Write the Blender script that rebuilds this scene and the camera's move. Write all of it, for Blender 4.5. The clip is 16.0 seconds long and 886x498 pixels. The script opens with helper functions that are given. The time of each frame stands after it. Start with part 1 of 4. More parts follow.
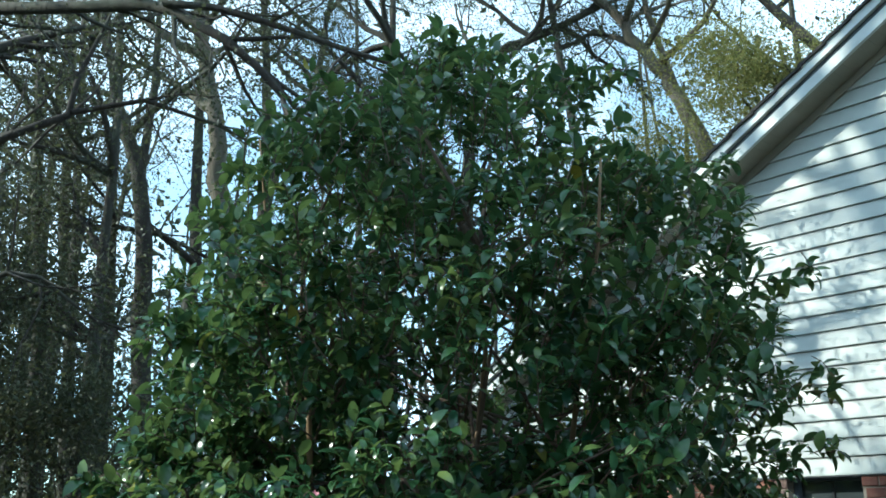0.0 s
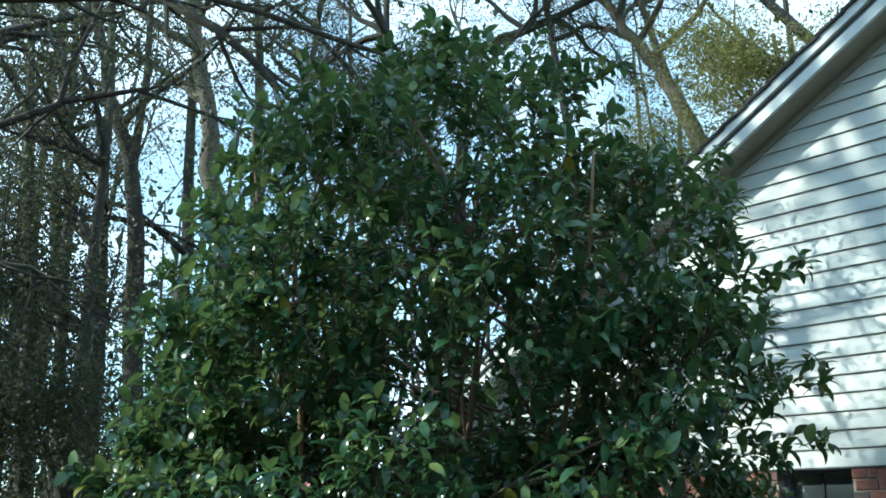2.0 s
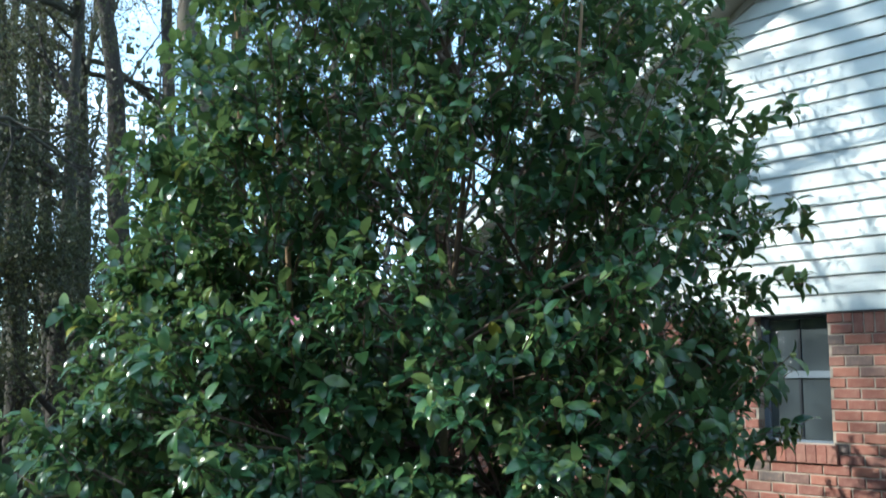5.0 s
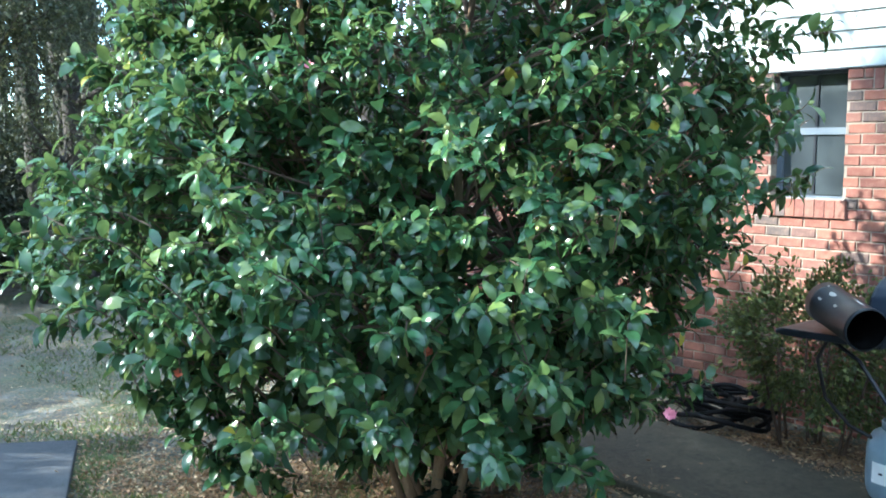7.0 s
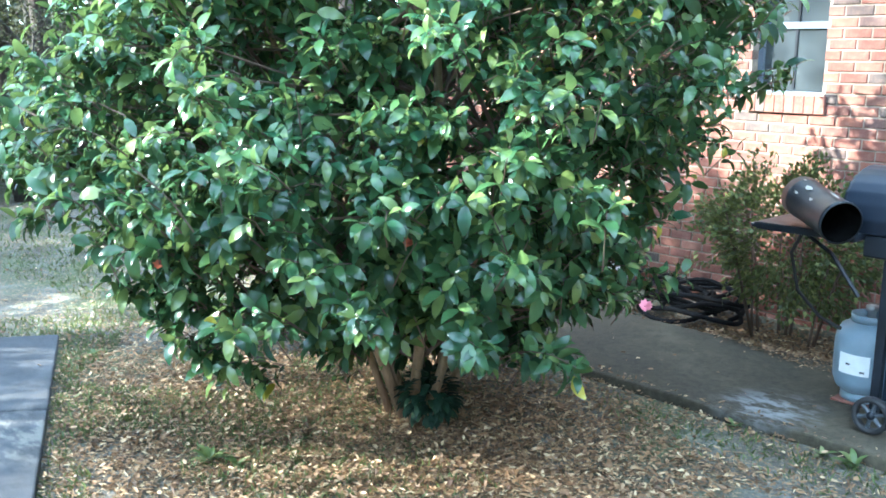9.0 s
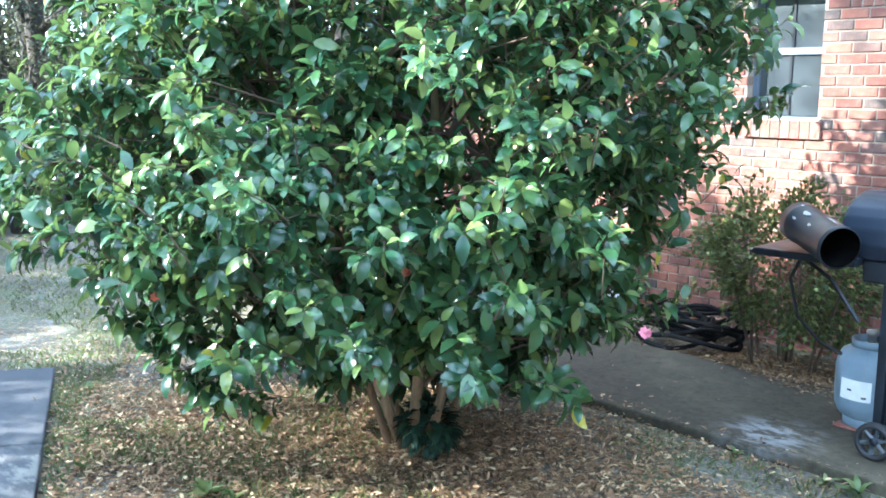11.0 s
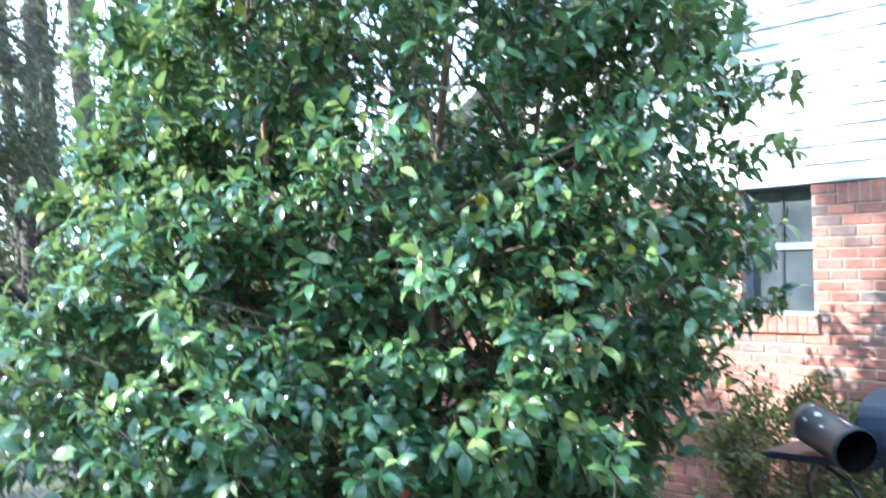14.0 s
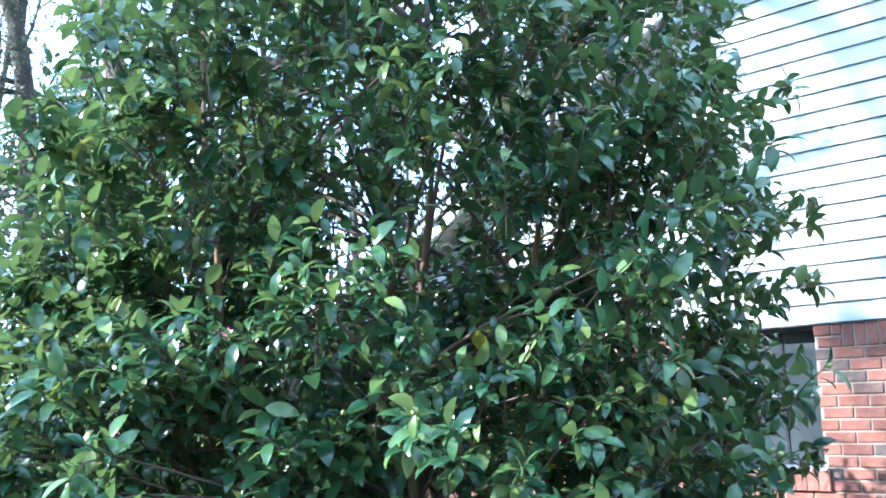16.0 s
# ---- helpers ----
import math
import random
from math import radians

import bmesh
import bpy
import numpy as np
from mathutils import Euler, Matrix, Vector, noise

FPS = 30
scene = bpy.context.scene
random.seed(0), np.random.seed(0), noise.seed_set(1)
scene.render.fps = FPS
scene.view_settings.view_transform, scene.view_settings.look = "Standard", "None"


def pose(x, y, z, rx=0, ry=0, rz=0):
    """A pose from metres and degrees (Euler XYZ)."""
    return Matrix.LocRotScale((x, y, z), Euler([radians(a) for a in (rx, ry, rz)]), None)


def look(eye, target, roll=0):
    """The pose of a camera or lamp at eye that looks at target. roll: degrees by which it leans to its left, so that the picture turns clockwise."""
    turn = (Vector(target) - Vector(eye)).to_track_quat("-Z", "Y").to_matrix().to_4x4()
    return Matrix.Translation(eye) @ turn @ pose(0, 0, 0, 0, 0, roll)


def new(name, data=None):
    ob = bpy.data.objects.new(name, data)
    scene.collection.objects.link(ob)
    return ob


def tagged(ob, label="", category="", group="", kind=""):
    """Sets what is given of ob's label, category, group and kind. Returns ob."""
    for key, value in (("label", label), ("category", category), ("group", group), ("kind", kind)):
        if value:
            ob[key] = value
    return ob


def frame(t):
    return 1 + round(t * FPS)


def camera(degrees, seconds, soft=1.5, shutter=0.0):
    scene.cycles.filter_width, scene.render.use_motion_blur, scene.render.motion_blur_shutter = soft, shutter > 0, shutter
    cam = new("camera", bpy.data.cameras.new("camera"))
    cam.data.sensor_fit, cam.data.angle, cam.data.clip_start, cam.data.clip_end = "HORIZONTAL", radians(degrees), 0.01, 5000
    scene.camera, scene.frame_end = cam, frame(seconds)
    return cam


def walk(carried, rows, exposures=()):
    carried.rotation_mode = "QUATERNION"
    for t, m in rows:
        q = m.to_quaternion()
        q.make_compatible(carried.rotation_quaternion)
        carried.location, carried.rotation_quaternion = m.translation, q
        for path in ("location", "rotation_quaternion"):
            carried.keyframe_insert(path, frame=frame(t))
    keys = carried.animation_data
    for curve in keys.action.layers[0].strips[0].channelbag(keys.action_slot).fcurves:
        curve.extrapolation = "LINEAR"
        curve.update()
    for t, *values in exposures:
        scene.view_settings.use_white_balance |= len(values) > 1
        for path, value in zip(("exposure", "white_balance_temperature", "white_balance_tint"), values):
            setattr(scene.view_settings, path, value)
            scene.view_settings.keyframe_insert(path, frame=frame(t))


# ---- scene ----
cam = camera(50.0, 16.0, soft=1.7, shutter=0.45)
PATH = [
    (0, (2.389, -1.834, 1.886), (0.960, -0.561, 2.468), 0.6),
    (0.5, (2.384, -1.832, 1.887), (0.960, -0.548, 2.454), 0.9),
    (1, (2.383, -1.827, 1.890), (0.952, -0.549, 2.456), 1.0),
    (1.5, (2.388, -1.831, 1.885), (0.967, -0.549, 2.466), 1.0),
    (2, (2.387, -1.829, 1.888), (0.965, -0.542, 2.453), 0.7),
    (2.5, (2.390, -1.834, 1.884), (0.968, -0.537, 2.428), 0.6),
    (3, (2.394, -1.840, 1.881), (0.985, -0.522, 2.409), 0.6),
    (3.2, (2.392, -1.840, 1.882), (0.984, -0.516, 2.398), 0.6),
    (5.3, (2.368, -1.812, 1.793), (0.921, -0.448, 2.011), 0.6),
    (5.5, (2.37, -1.812, 1.788), (0.923, -0.442, 1.956), 0.8),
    (6, (2.357, -1.808, 1.767), (0.887, -0.453, 1.815), 0.7),
    (6.5, (2.373, -1.813, 1.741), (0.907, -0.456, 1.652), 0.1),
    (7, (2.371, -1.825, 1.726), (0.902, -0.483, 1.529), 0.4),
    (7.5, (2.371, -1.824, 1.717), (0.919, -0.47, 1.47), 0.3),
    (8, (2.379, -1.829, 1.701), (0.942, -0.483, 1.35), 0.1),
    (8.5, (2.378, -1.83, 1.695), (0.952, -0.479, 1.317), 0.2),
    (9, (2.37, -1.831, 1.692), (0.956, -0.475, 1.29), 0.6),
    (9.5, (2.367, -1.827, 1.693), (0.952, -0.466, 1.316), 0.7),
    (9.7, (2.367, -1.824, 1.695), (0.951, -0.46, 1.328), 0.7),
    (11.8, (2.35, -1.821, 1.698), (0.931, -0.454, 1.355), -0.1),
    (12, (2.351, -1.824, 1.697), (0.934, -0.465, 1.312), 0.2),
    (12.5, (2.333, -1.828, 1.696), (0.913, -0.461, 1.355), 0.6),
    (13, (2.313, -1.838, 1.725), (0.906, -0.427, 1.561), 0.7),
    (13.5, (2.29, -1.85, 1.737), (0.908, -0.408, 1.635), 0.4),
    (14, (2.263, -1.757, 1.758), (0.838, -0.355, 1.811), -1.1),
    (14.5, (2.229, -1.67, 1.762), (0.703, -0.385, 1.904), -0.8),
    (15, (2.111, -1.568, 1.767), (0.601, -0.261, 1.886), 0.8),
    (15.5, (1.928, -1.522, 1.786), (0.537, -0.112, 2.059), -1.2),
    (16, (1.817, -1.447, 1.789), (0.483, 0.001, 2.139), -1.1),
]

EXPOSURE = [(t, stops, kelvin, -3 if t < 4 else 6 if t < 10 else 13) for t, stops, kelvin in (
    (0.0, 0.79, 5500), (3.2, 0.81, 5500), (5.5, 1.30, 5500), (6.0, 1.48, 5500), (6.5, 1.97, 5400), (7.0, 2.4, 5350), (8.0, 3.05, 5400), (9.0, 3.24, 5350), (12.5, 3.28, 5350),
    (13.0, 3.32, 5300), (13.5, 3.27, 5350), (14.5, 3.00, 5300), (15.0, 2.80, 5250), (15.4, 2.55, 5100), (16.0, 2.52, 5050))]
walk(cam, [(t, look(eye, target, roll)) for t, eye, target, roll in PATH], EXPOSURE)

# ---- sky and sun ----
SUN_EL, SUN_FROM = radians(28), Vector((-0.63, -0.777, 0)).normalized()
world = bpy.data.worlds.new("sky")
scene.world = world
world.use_nodes = True
wn = world.node_tree.nodes
sky = wn.new("ShaderNodeTexSky")
sky.sky_type, sky.sun_disc = "NISHITA", False
sky.dust_density, sky.ozone_density = 0.3, 1.5
sky.sun_elevation, sky.sun_rotation = SUN_EL, math.atan2(SUN_FROM.x, SUN_FROM.y)
# broken white cloud over the blue
where, cloud, cover, blend = wn.new("ShaderNodeTexCoord"), wn.new("ShaderNodeTexNoise"), wn.new("ShaderNodeValToRGB"), wn.new("ShaderNodeMix")
cloud.inputs["Scale"].default_value, cloud.inputs["Detail"].default_value = 2.6, 6
cover.color_ramp.elements[0].position, cover.color_ramp.elements[1].position = 0.42, 0.56
cover.color_ramp.elements[0].color = (0.3, 0.3, 0.3, 1)
blend.data_type = "RGBA"
clear = wn.new("ShaderNodeMix")
clear.data_type, clear.blend_type, clear.inputs[0].default_value = "RGBA", "MULTIPLY", 1.0
clear.inputs[7].default_value = (1.9, 2.35, 2.3, 1)
blend.inputs[7].default_value = (13.4, 16.0, 18.2, 1)
for a, b in ((where.outputs["Generated"], cloud.inputs["Vector"]), (cloud.outputs["Fac"], cover.inputs[0]), (cover.outputs[0], blend.inputs[0]), (sky.outputs[0], clear.inputs[6]), (clear.outputs[2], blend.inputs[6]), (blend.outputs[2], wn["Background"].inputs[0])):
    world.node_tree.links.new(a, b)
wn["Background"].inputs[1].default_value = 0.073
sun = new("sun", bpy.data.lights.new("sun", "SUN"))
sun.data.energy, sun.data.angle, sun.data.color = 5.0, radians(0.6), (1.0, 0.91, 0.74)
sun.matrix_world = look(SUN_FROM * 30 + Vector((0, 0, 30 * math.tan(SUN_EL))), (0, 0, 0))


# ---- materials ----
class Nodes:
    """A principled material with short calls for its nodes."""

    def __init__(self, name, rough=0.7, metal=0.0, spec=0.5):
        self.mat = bpy.data.materials.new(name)
        self.mat.use_nodes = True
        self.tree = self.mat.node_tree
        self.bsdf = self.tree.nodes["Principled BSDF"]
        self.bsdf.inputs["Roughness"].default_value = rough
        self.bsdf.inputs["Metallic"].default_value = metal
        self.bsdf.inputs["Specular IOR Level"].default_value = spec
        self.coords = self.add("ShaderNodeTexCoord")

    def add(self, kind):
        return self.tree.nodes.new(kind)

    def link(self, a, b):
        self.tree.links.new(a, b)

    def noise(self, scale, detail=4.0, rough=0.6, stretch=(1, 1, 1)):
        m = self.add("ShaderNodeMapping")
        m.inputs["Scale"].default_value = stretch
        self.link(self.coords.outputs["Object"], m.inputs[0])
        n = self.add("ShaderNodeTexNoise")
        n.inputs["Scale"].default_value, n.inputs["Detail"].default_value, n.inputs["Roughness"].default_value = scale, detail, rough
        self.link(m.outputs[0], n.inputs["Vector"])
        return n.outputs["Fac"]

    def ramp(self, fac, *stops):
        r = self.add("ShaderNodeValToRGB")
        while len(r.color_ramp.elements) < len(stops):
            r.color_ramp.elements.new(0.5)
        for e, (at, c) in zip(r.color_ramp.elements, stops):
            e.position, e.color = at, (*c, 1)
        self.link(fac, r.inputs[0])
        return r.outputs[0]

    def mix(self, fac, a, b, how="MIX"):
        m = self.add("ShaderNodeMix")
        m.data_type, m.blend_type = "RGBA", how
        for s, v in ((m.inputs[0], fac), (m.inputs[6], a), (m.inputs[7], b)):
            if isinstance(v, (int, float)):
                s.default_value = v
            elif isinstance(v, tuple):
                s.default_value = (*v, 1)
            else:
                self.link(v, s)
        return m.outputs[2]

    def colour(self, c):
        self.link(c, self.bsdf.inputs["Base Color"])
        return self

    def bump(self, height, strength=0.4, distance=0.01):
        b = self.add("ShaderNodeBump")
        b.inputs["Strength"].default_value, b.inputs["Distance"].default_value = strength, distance
        self.link(height, b.inputs["Height"])
        self.link(b.outputs[0], self.bsdf.inputs["Normal"])
        return self

    def rough(self, fac, low, high):
        r = self.add("ShaderNodeMapRange")
        r.inputs["To Min"].default_value, r.inputs["To Max"].default_value = low, high
        self.link(fac, r.inputs["Value"])
        self.link(r.outputs[0], self.bsdf.inputs["Roughness"])
        return self

    def island(self):
        return self.add("ShaderNodeNewGeometry").outputs["Random Per Island"]

    def each(self):
        return self.add("ShaderNodeObjectInfo").outputs["Random"]

    def translucent(self, colour, amount):
        t, m = self.add("ShaderNodeBsdfTranslucent"), self.add("ShaderNodeMixShader")
        self.link(colour, t.inputs["Color"])
        m.inputs[0].default_value = amount
        self.link(self.bsdf.outputs[0], m.inputs[1])
        self.link(t.outputs[0], m.inputs[2])
        self.link(m.outputs[0], self.tree.nodes["Material Output"].inputs["Surface"])
        return self


def leaf_material(name, dark, light, fresh, rough=0.3, through_light=0.25, single=False, spec=0.5, last=None):
    n = Nodes(name, rough, 0, spec)
    r = n.each() if single else n.island()
    c = n.ramp(r, (0.0, dark), (0.75, light), (0.97, fresh), (0.992, fresh), (1.0, last or fresh))
    c = n.mix(n.noise(25, 2), c, n.mix(0.5, c, (0.0, 0.0, 0.0)))
    return n.colour(c).translucent(n.mix(0.55, c, fresh), through_light).mat


def plain(name, c, rough=0.5, metal=0.0, vary=0.25, scale=9.0, bump=0.15, spec=0.5):
    n = Nodes(name, rough, metal, spec)
    f = n.noise(scale, 5)
    dark = tuple(v * (1 - vary) for v in c)
    light = tuple(min(1.0, v * (1 + vary)) for v in c)
    return n.colour(n.ramp(f, (0.3, dark), (0.7, light))).bump(n.noise(scale * 12, 3), bump, 0.003).rough(n.noise(scale * 2, 3), max(0.05, rough - 0.12), min(1, rough + 0.12)).mat


def bark_material(name, dark, light, moss):
    n = Nodes(name, 0.9)
    f = n.noise(14, 6, 0.7, (1, 1, 0.25))
    c = n.mix(n.ramp(n.noise(1.3, 3), (0.45, (0, 0, 0)), (0.7, (1, 1, 1))), n.ramp(f, (0.3, dark), (0.7, light)), moss)
    return n.colour(c).bump(f, 0.8, 0.03).mat


def brick_material(name, single):
    n = Nodes(name, 0.85)
    r = n.each() if single else n.island()
    c = n.ramp(r, (0.0, (0.085, 0.066, 0.06)), (0.05, (0.09, 0.068, 0.06)), (0.1, (0.145, 0.056, 0.042)), (0.5, (0.19, 0.068, 0.046)), (0.8, (0.235, 0.092, 0.06)), (1.0, (0.16, 0.074, 0.056)))
    c = n.mix(n.ramp(n.noise(30, 5), (0.45, (0, 0, 0)), (0.75, (0.36, 0.36, 0.36))), c, (0.32, 0.2, 0.14))
    return n.colour(c).bump(n.noise(160, 4), 0.5, 0.003).mat


M = {}
M["camellia_leaf"] = leaf_material("camellia leaf", (0.014, 0.055, 0.032), (0.07, 0.155, 0.056), (0.17, 0.24, 0.07), 0.22, 0.3, False, 0.46, (0.4, 0.33, 0.03))
M["camellia_leaf_single"] = leaf_material("camellia leaf single", (0.014, 0.055, 0.032), (0.07, 0.155, 0.056), (0.15, 0.22, 0.07), 0.22, 0.3, True, 0.46)
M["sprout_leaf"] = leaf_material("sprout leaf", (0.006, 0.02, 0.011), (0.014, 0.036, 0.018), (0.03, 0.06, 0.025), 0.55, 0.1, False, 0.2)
M["woods_leaf"] = leaf_material("woods leaf", (0.016, 0.03, 0.013), (0.044, 0.062, 0.026), (0.11, 0.115, 0.05), 0.55, 0.4)
M["dark_leaf"] = leaf_material("dark evergreen leaf", (0.008, 0.02, 0.009), (0.022, 0.042, 0.018), (0.06, 0.07, 0.028), 0.5, 0.2)
M["olive_leaf"] = leaf_material("olive leaf", (0.11, 0.14, 0.03), (0.20, 0.22, 0.05), (0.32, 0.29, 0.1), 0.5, 0.5)
M["shrub_leaf"] = leaf_material("shrub leaf", (0.022, 0.04, 0.012), (0.085, 0.125, 0.034), (0.28, 0.31, 0.1), 0.5, 0.28, False, 0.3)
M["dead_leaf"] = leaf_material("dead leaf", (0.075, 0.037, 0.016), (0.34, 0.2, 0.095), (0.62, 0.48, 0.28), 0.65, 0.1)
M["grass"] = leaf_material("grass blade", (0.05, 0.09, 0.02), (0.10, 0.15, 0.04), (0.2, 0.22, 0.08), 0.5, 0.3)
M["bark"] = bark_material("grey bark", (0.014, 0.011, 0.009), (0.06, 0.05, 0.04), (0.045, 0.05, 0.03))
M["pale_bark"] = bark_material("pale bark", (0.06, 0.05, 0.04), (0.17, 0.14, 0.105), (0.085, 0.085, 0.055))
M["stem_bark"] = bark_material("camellia bark", (0.1, 0.062, 0.034), (0.3, 0.19, 0.1), (0.13, 0.11, 0.06))
M["twig"] = plain("twig", (0.075, 0.05, 0.033), 0.85)
M["brick"] = brick_material("brick", True)
M["brick_joined"] = brick_material("brick joined", False)
M["mortar"] = plain("mortar", (0.285, 0.238, 0.19), 0.95, 0, 0.2, 20, 0.5)
M["siding"] = plain("white vinyl siding", (0.46, 0.485, 0.46), 0.45, 0, 0.06, 3, 0.08)
M["trim"] = plain("white painted trim", (0.52, 0.55, 0.54), 0.5, 0, 0.1, 6, 0.1)
# cream taken down by half: the overhang's shade is in this colour
M["soffit"] = plain("shade-toned cream soffit", (0.27, 0.25, 0.20), 0.6, 0, 0.08, 5, 0.1)
M["shingle"] = plain("dark asphalt shingle", (0.04, 0.036, 0.034), 0.95, 0, 0.5, 40, 0.8)
M["frame"] = plain("grey blue window frame", (0.105, 0.13, 0.16), 0.4, 0, 0.1, 8)
M["rail"] = plain("pale meeting rail", (0.14, 0.17, 0.2), 0.4, 0, 0.1, 8)
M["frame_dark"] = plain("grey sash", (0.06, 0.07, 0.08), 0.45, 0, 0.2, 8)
M["black"] = plain("black enamel", (0.009, 0.012, 0.017), 0.38, 0, 0.4, 7, 0.1, 0.3)
M["black_panel"] = plain("blue black painted steel", (0.009, 0.014, 0.024), 0.4, 0, 0.3, 5, 0.08, 0.3)
# near-black colour that stands for the shade inside the pipe
n = Nodes("inner_shade", 1.0, 0, 0.0)
M["inner_shade"] = n.colour(n.ramp(n.noise(30), (0.3, (0.002, 0.002, 0.002)), (0.7, (0.005, 0.005, 0.005)))).mat
M["pale_fleck"] = plain("pale fleck colour", (0.42, 0.40, 0.36), 0.8)
M["rubber"] = plain("black rubber", (0.012, 0.012, 0.013), 0.72, 0, 0.4, 20)
M["hose"] = plain("black hose rubber", (0.008, 0.008, 0.009), 0.8, 0, 0.4, 20, 0.1, 0.15)
M["tank"] = plain("pale grey blue tank paint", (0.2, 0.265, 0.315), 0.45, 0, 0.15, 7, 0.1)
M["white"] = plain("white paper", (0.75, 0.76, 0.75), 0.6, 0, 0.1, 12)
M["ink"] = plain("dark ink", (0.04, 0.04, 0.05), 0.6)
M["steel"] = plain("dull steel", (0.45, 0.45, 0.44), 0.4, 0.8, 0.2, 10)
M["pale_blue"] = plain("pale blue plastic", (0.35, 0.45, 0.55), 0.4, 0, 0.15, 5)
M["brown"] = plain("brown painted metal", (0.10, 0.06, 0.04), 0.55, 0, 0.2, 5)
M["bud"] = plain("camellia bud", (0.24, 0.27, 0.1), 0.6, 0, 0.25, 9, 0.15, 0.25)
M["pink"] = plain("pink petal", (0.75, 0.25, 0.33), 0.5, 0, 0.2, 20)
M["pale"] = plain("pale pink petal", (0.75, 0.6, 0.6), 0.5, 0, 0.15, 20)
M["rust"] = plain("withered petal", (0.3, 0.07, 0.025), 0.7, 0, 0.4, 20)

n = Nodes("window glass", 0.03, 0, 0.9)
n.bsdf.inputs["Base Color"].default_value = (0.05, 0.06, 0.065, 1)
M["glass"] = n.bump(n.noise(3, 2), 0.05, 0.01).mat

def concrete(name, low, mid, high, worn=None):
    """Weathered concrete; `worn`: the middle, reach and colour of a patch where the pale aggregate shows."""
    n = Nodes(name, 0.9)
    c = n.ramp(n.noise(1.9, 8, 0.7), (0.36, low), (0.52, mid), (0.68, high))
    c = n.mix(n.ramp(n.noise(60, 4), (0.4, (0, 0, 0)), (0.7, (0.25, 0.25, 0.25))), c, tuple(1.4 * v for v in mid))
    c = n.mix(n.ramp(n.noise(0.75, 4, 0.6), (0.42, (0, 0, 0)), (0.6, (0.6, 0.6, 0.6))), c, low)
    c = n.mix(n.ramp(n.noise(9, 5, 0.7), (0.55, (0, 0, 0)), (0.68, (0.7, 0.7, 0.7))), c, low)
    c = n.mix(n.ramp(n.noise(24, 7, 0.75), (0.4, (0, 0, 0)), (0.66, (0.3, 0.3, 0.3))), c, high)
    c = n.mix(n.ramp(n.noise(38, 6, 0.75), (0.52, (0, 0, 0)), (0.64, (0.45, 0.45, 0.45))), c, low)
    if worn:
        at, reach, bare = worn
        d = n.add("ShaderNodeVectorMath")
        d.operation = "DISTANCE"
        d.inputs[1].default_value = at
        n.link(n.coords.outputs["Object"], d.inputs[0])
        spot = n.ramp(d.outputs["Value"], (reach * 0.3, (1, 1, 1)), (reach, (0, 0, 0)))
        rag = n.ramp(n.noise(11, 6, 0.7, (0.55, 1.3, 1)), (0.45, (0, 0, 0)), (0.56, (0.6, 0.6, 0.6)))
        c = n.mix(n.mix(1.0, spot, rag, "MULTIPLY"), c, bare)
    return n.colour(c).bump(n.noise(70, 7, 0.7), 0.6, 0.008).mat


M["concrete"] = concrete("olive stained concrete", (0.017, 0.013, 0.007), (0.043, 0.035, 0.019), (0.11, 0.095, 0.06), ((0.34, 2.3, 0.045), 0.3, (0.30, 0.31, 0.32)))
M["slab_concrete"] = concrete("grey concrete", (0.028, 0.03, 0.034), (0.046, 0.05, 0.057), (0.085, 0.086, 0.086), ((-1.75, -0.46, 0.03), 0.42, (0.2, 0.19, 0.165)))

n = Nodes("bare soil with moss and crumbled leaves", 0.95)
c = n.ramp(n.noise(3.1, 8, 0.7), (0.3, (0.05, 0.044, 0.032)), (0.5, (0.1, 0.094, 0.078)), (0.7, (0.185, 0.188, 0.18)))
c = n.mix(n.ramp(n.noise(0.9, 5), (0.48, (0, 0, 0)), (0.62, (0.7, 0.7, 0.7))), c, (0.075, 0.105, 0.035))
c = n.mix(n.ramp(n.noise(45, 5, 0.7), (0.5, (0, 0, 0)), (0.62, (0.9, 0.9, 0.9))), c, (0.27, 0.2, 0.12))
c = n.mix(n.ramp(n.noise(70, 4, 0.7), (0.54, (0, 0, 0)), (0.64, (0.8, 0.8, 0.8))), c, (0.05, 0.065, 0.025))
M["soil"] = n.colour(c).bump(n.noise(50, 6, 0.7), 0.9, 0.03).mat


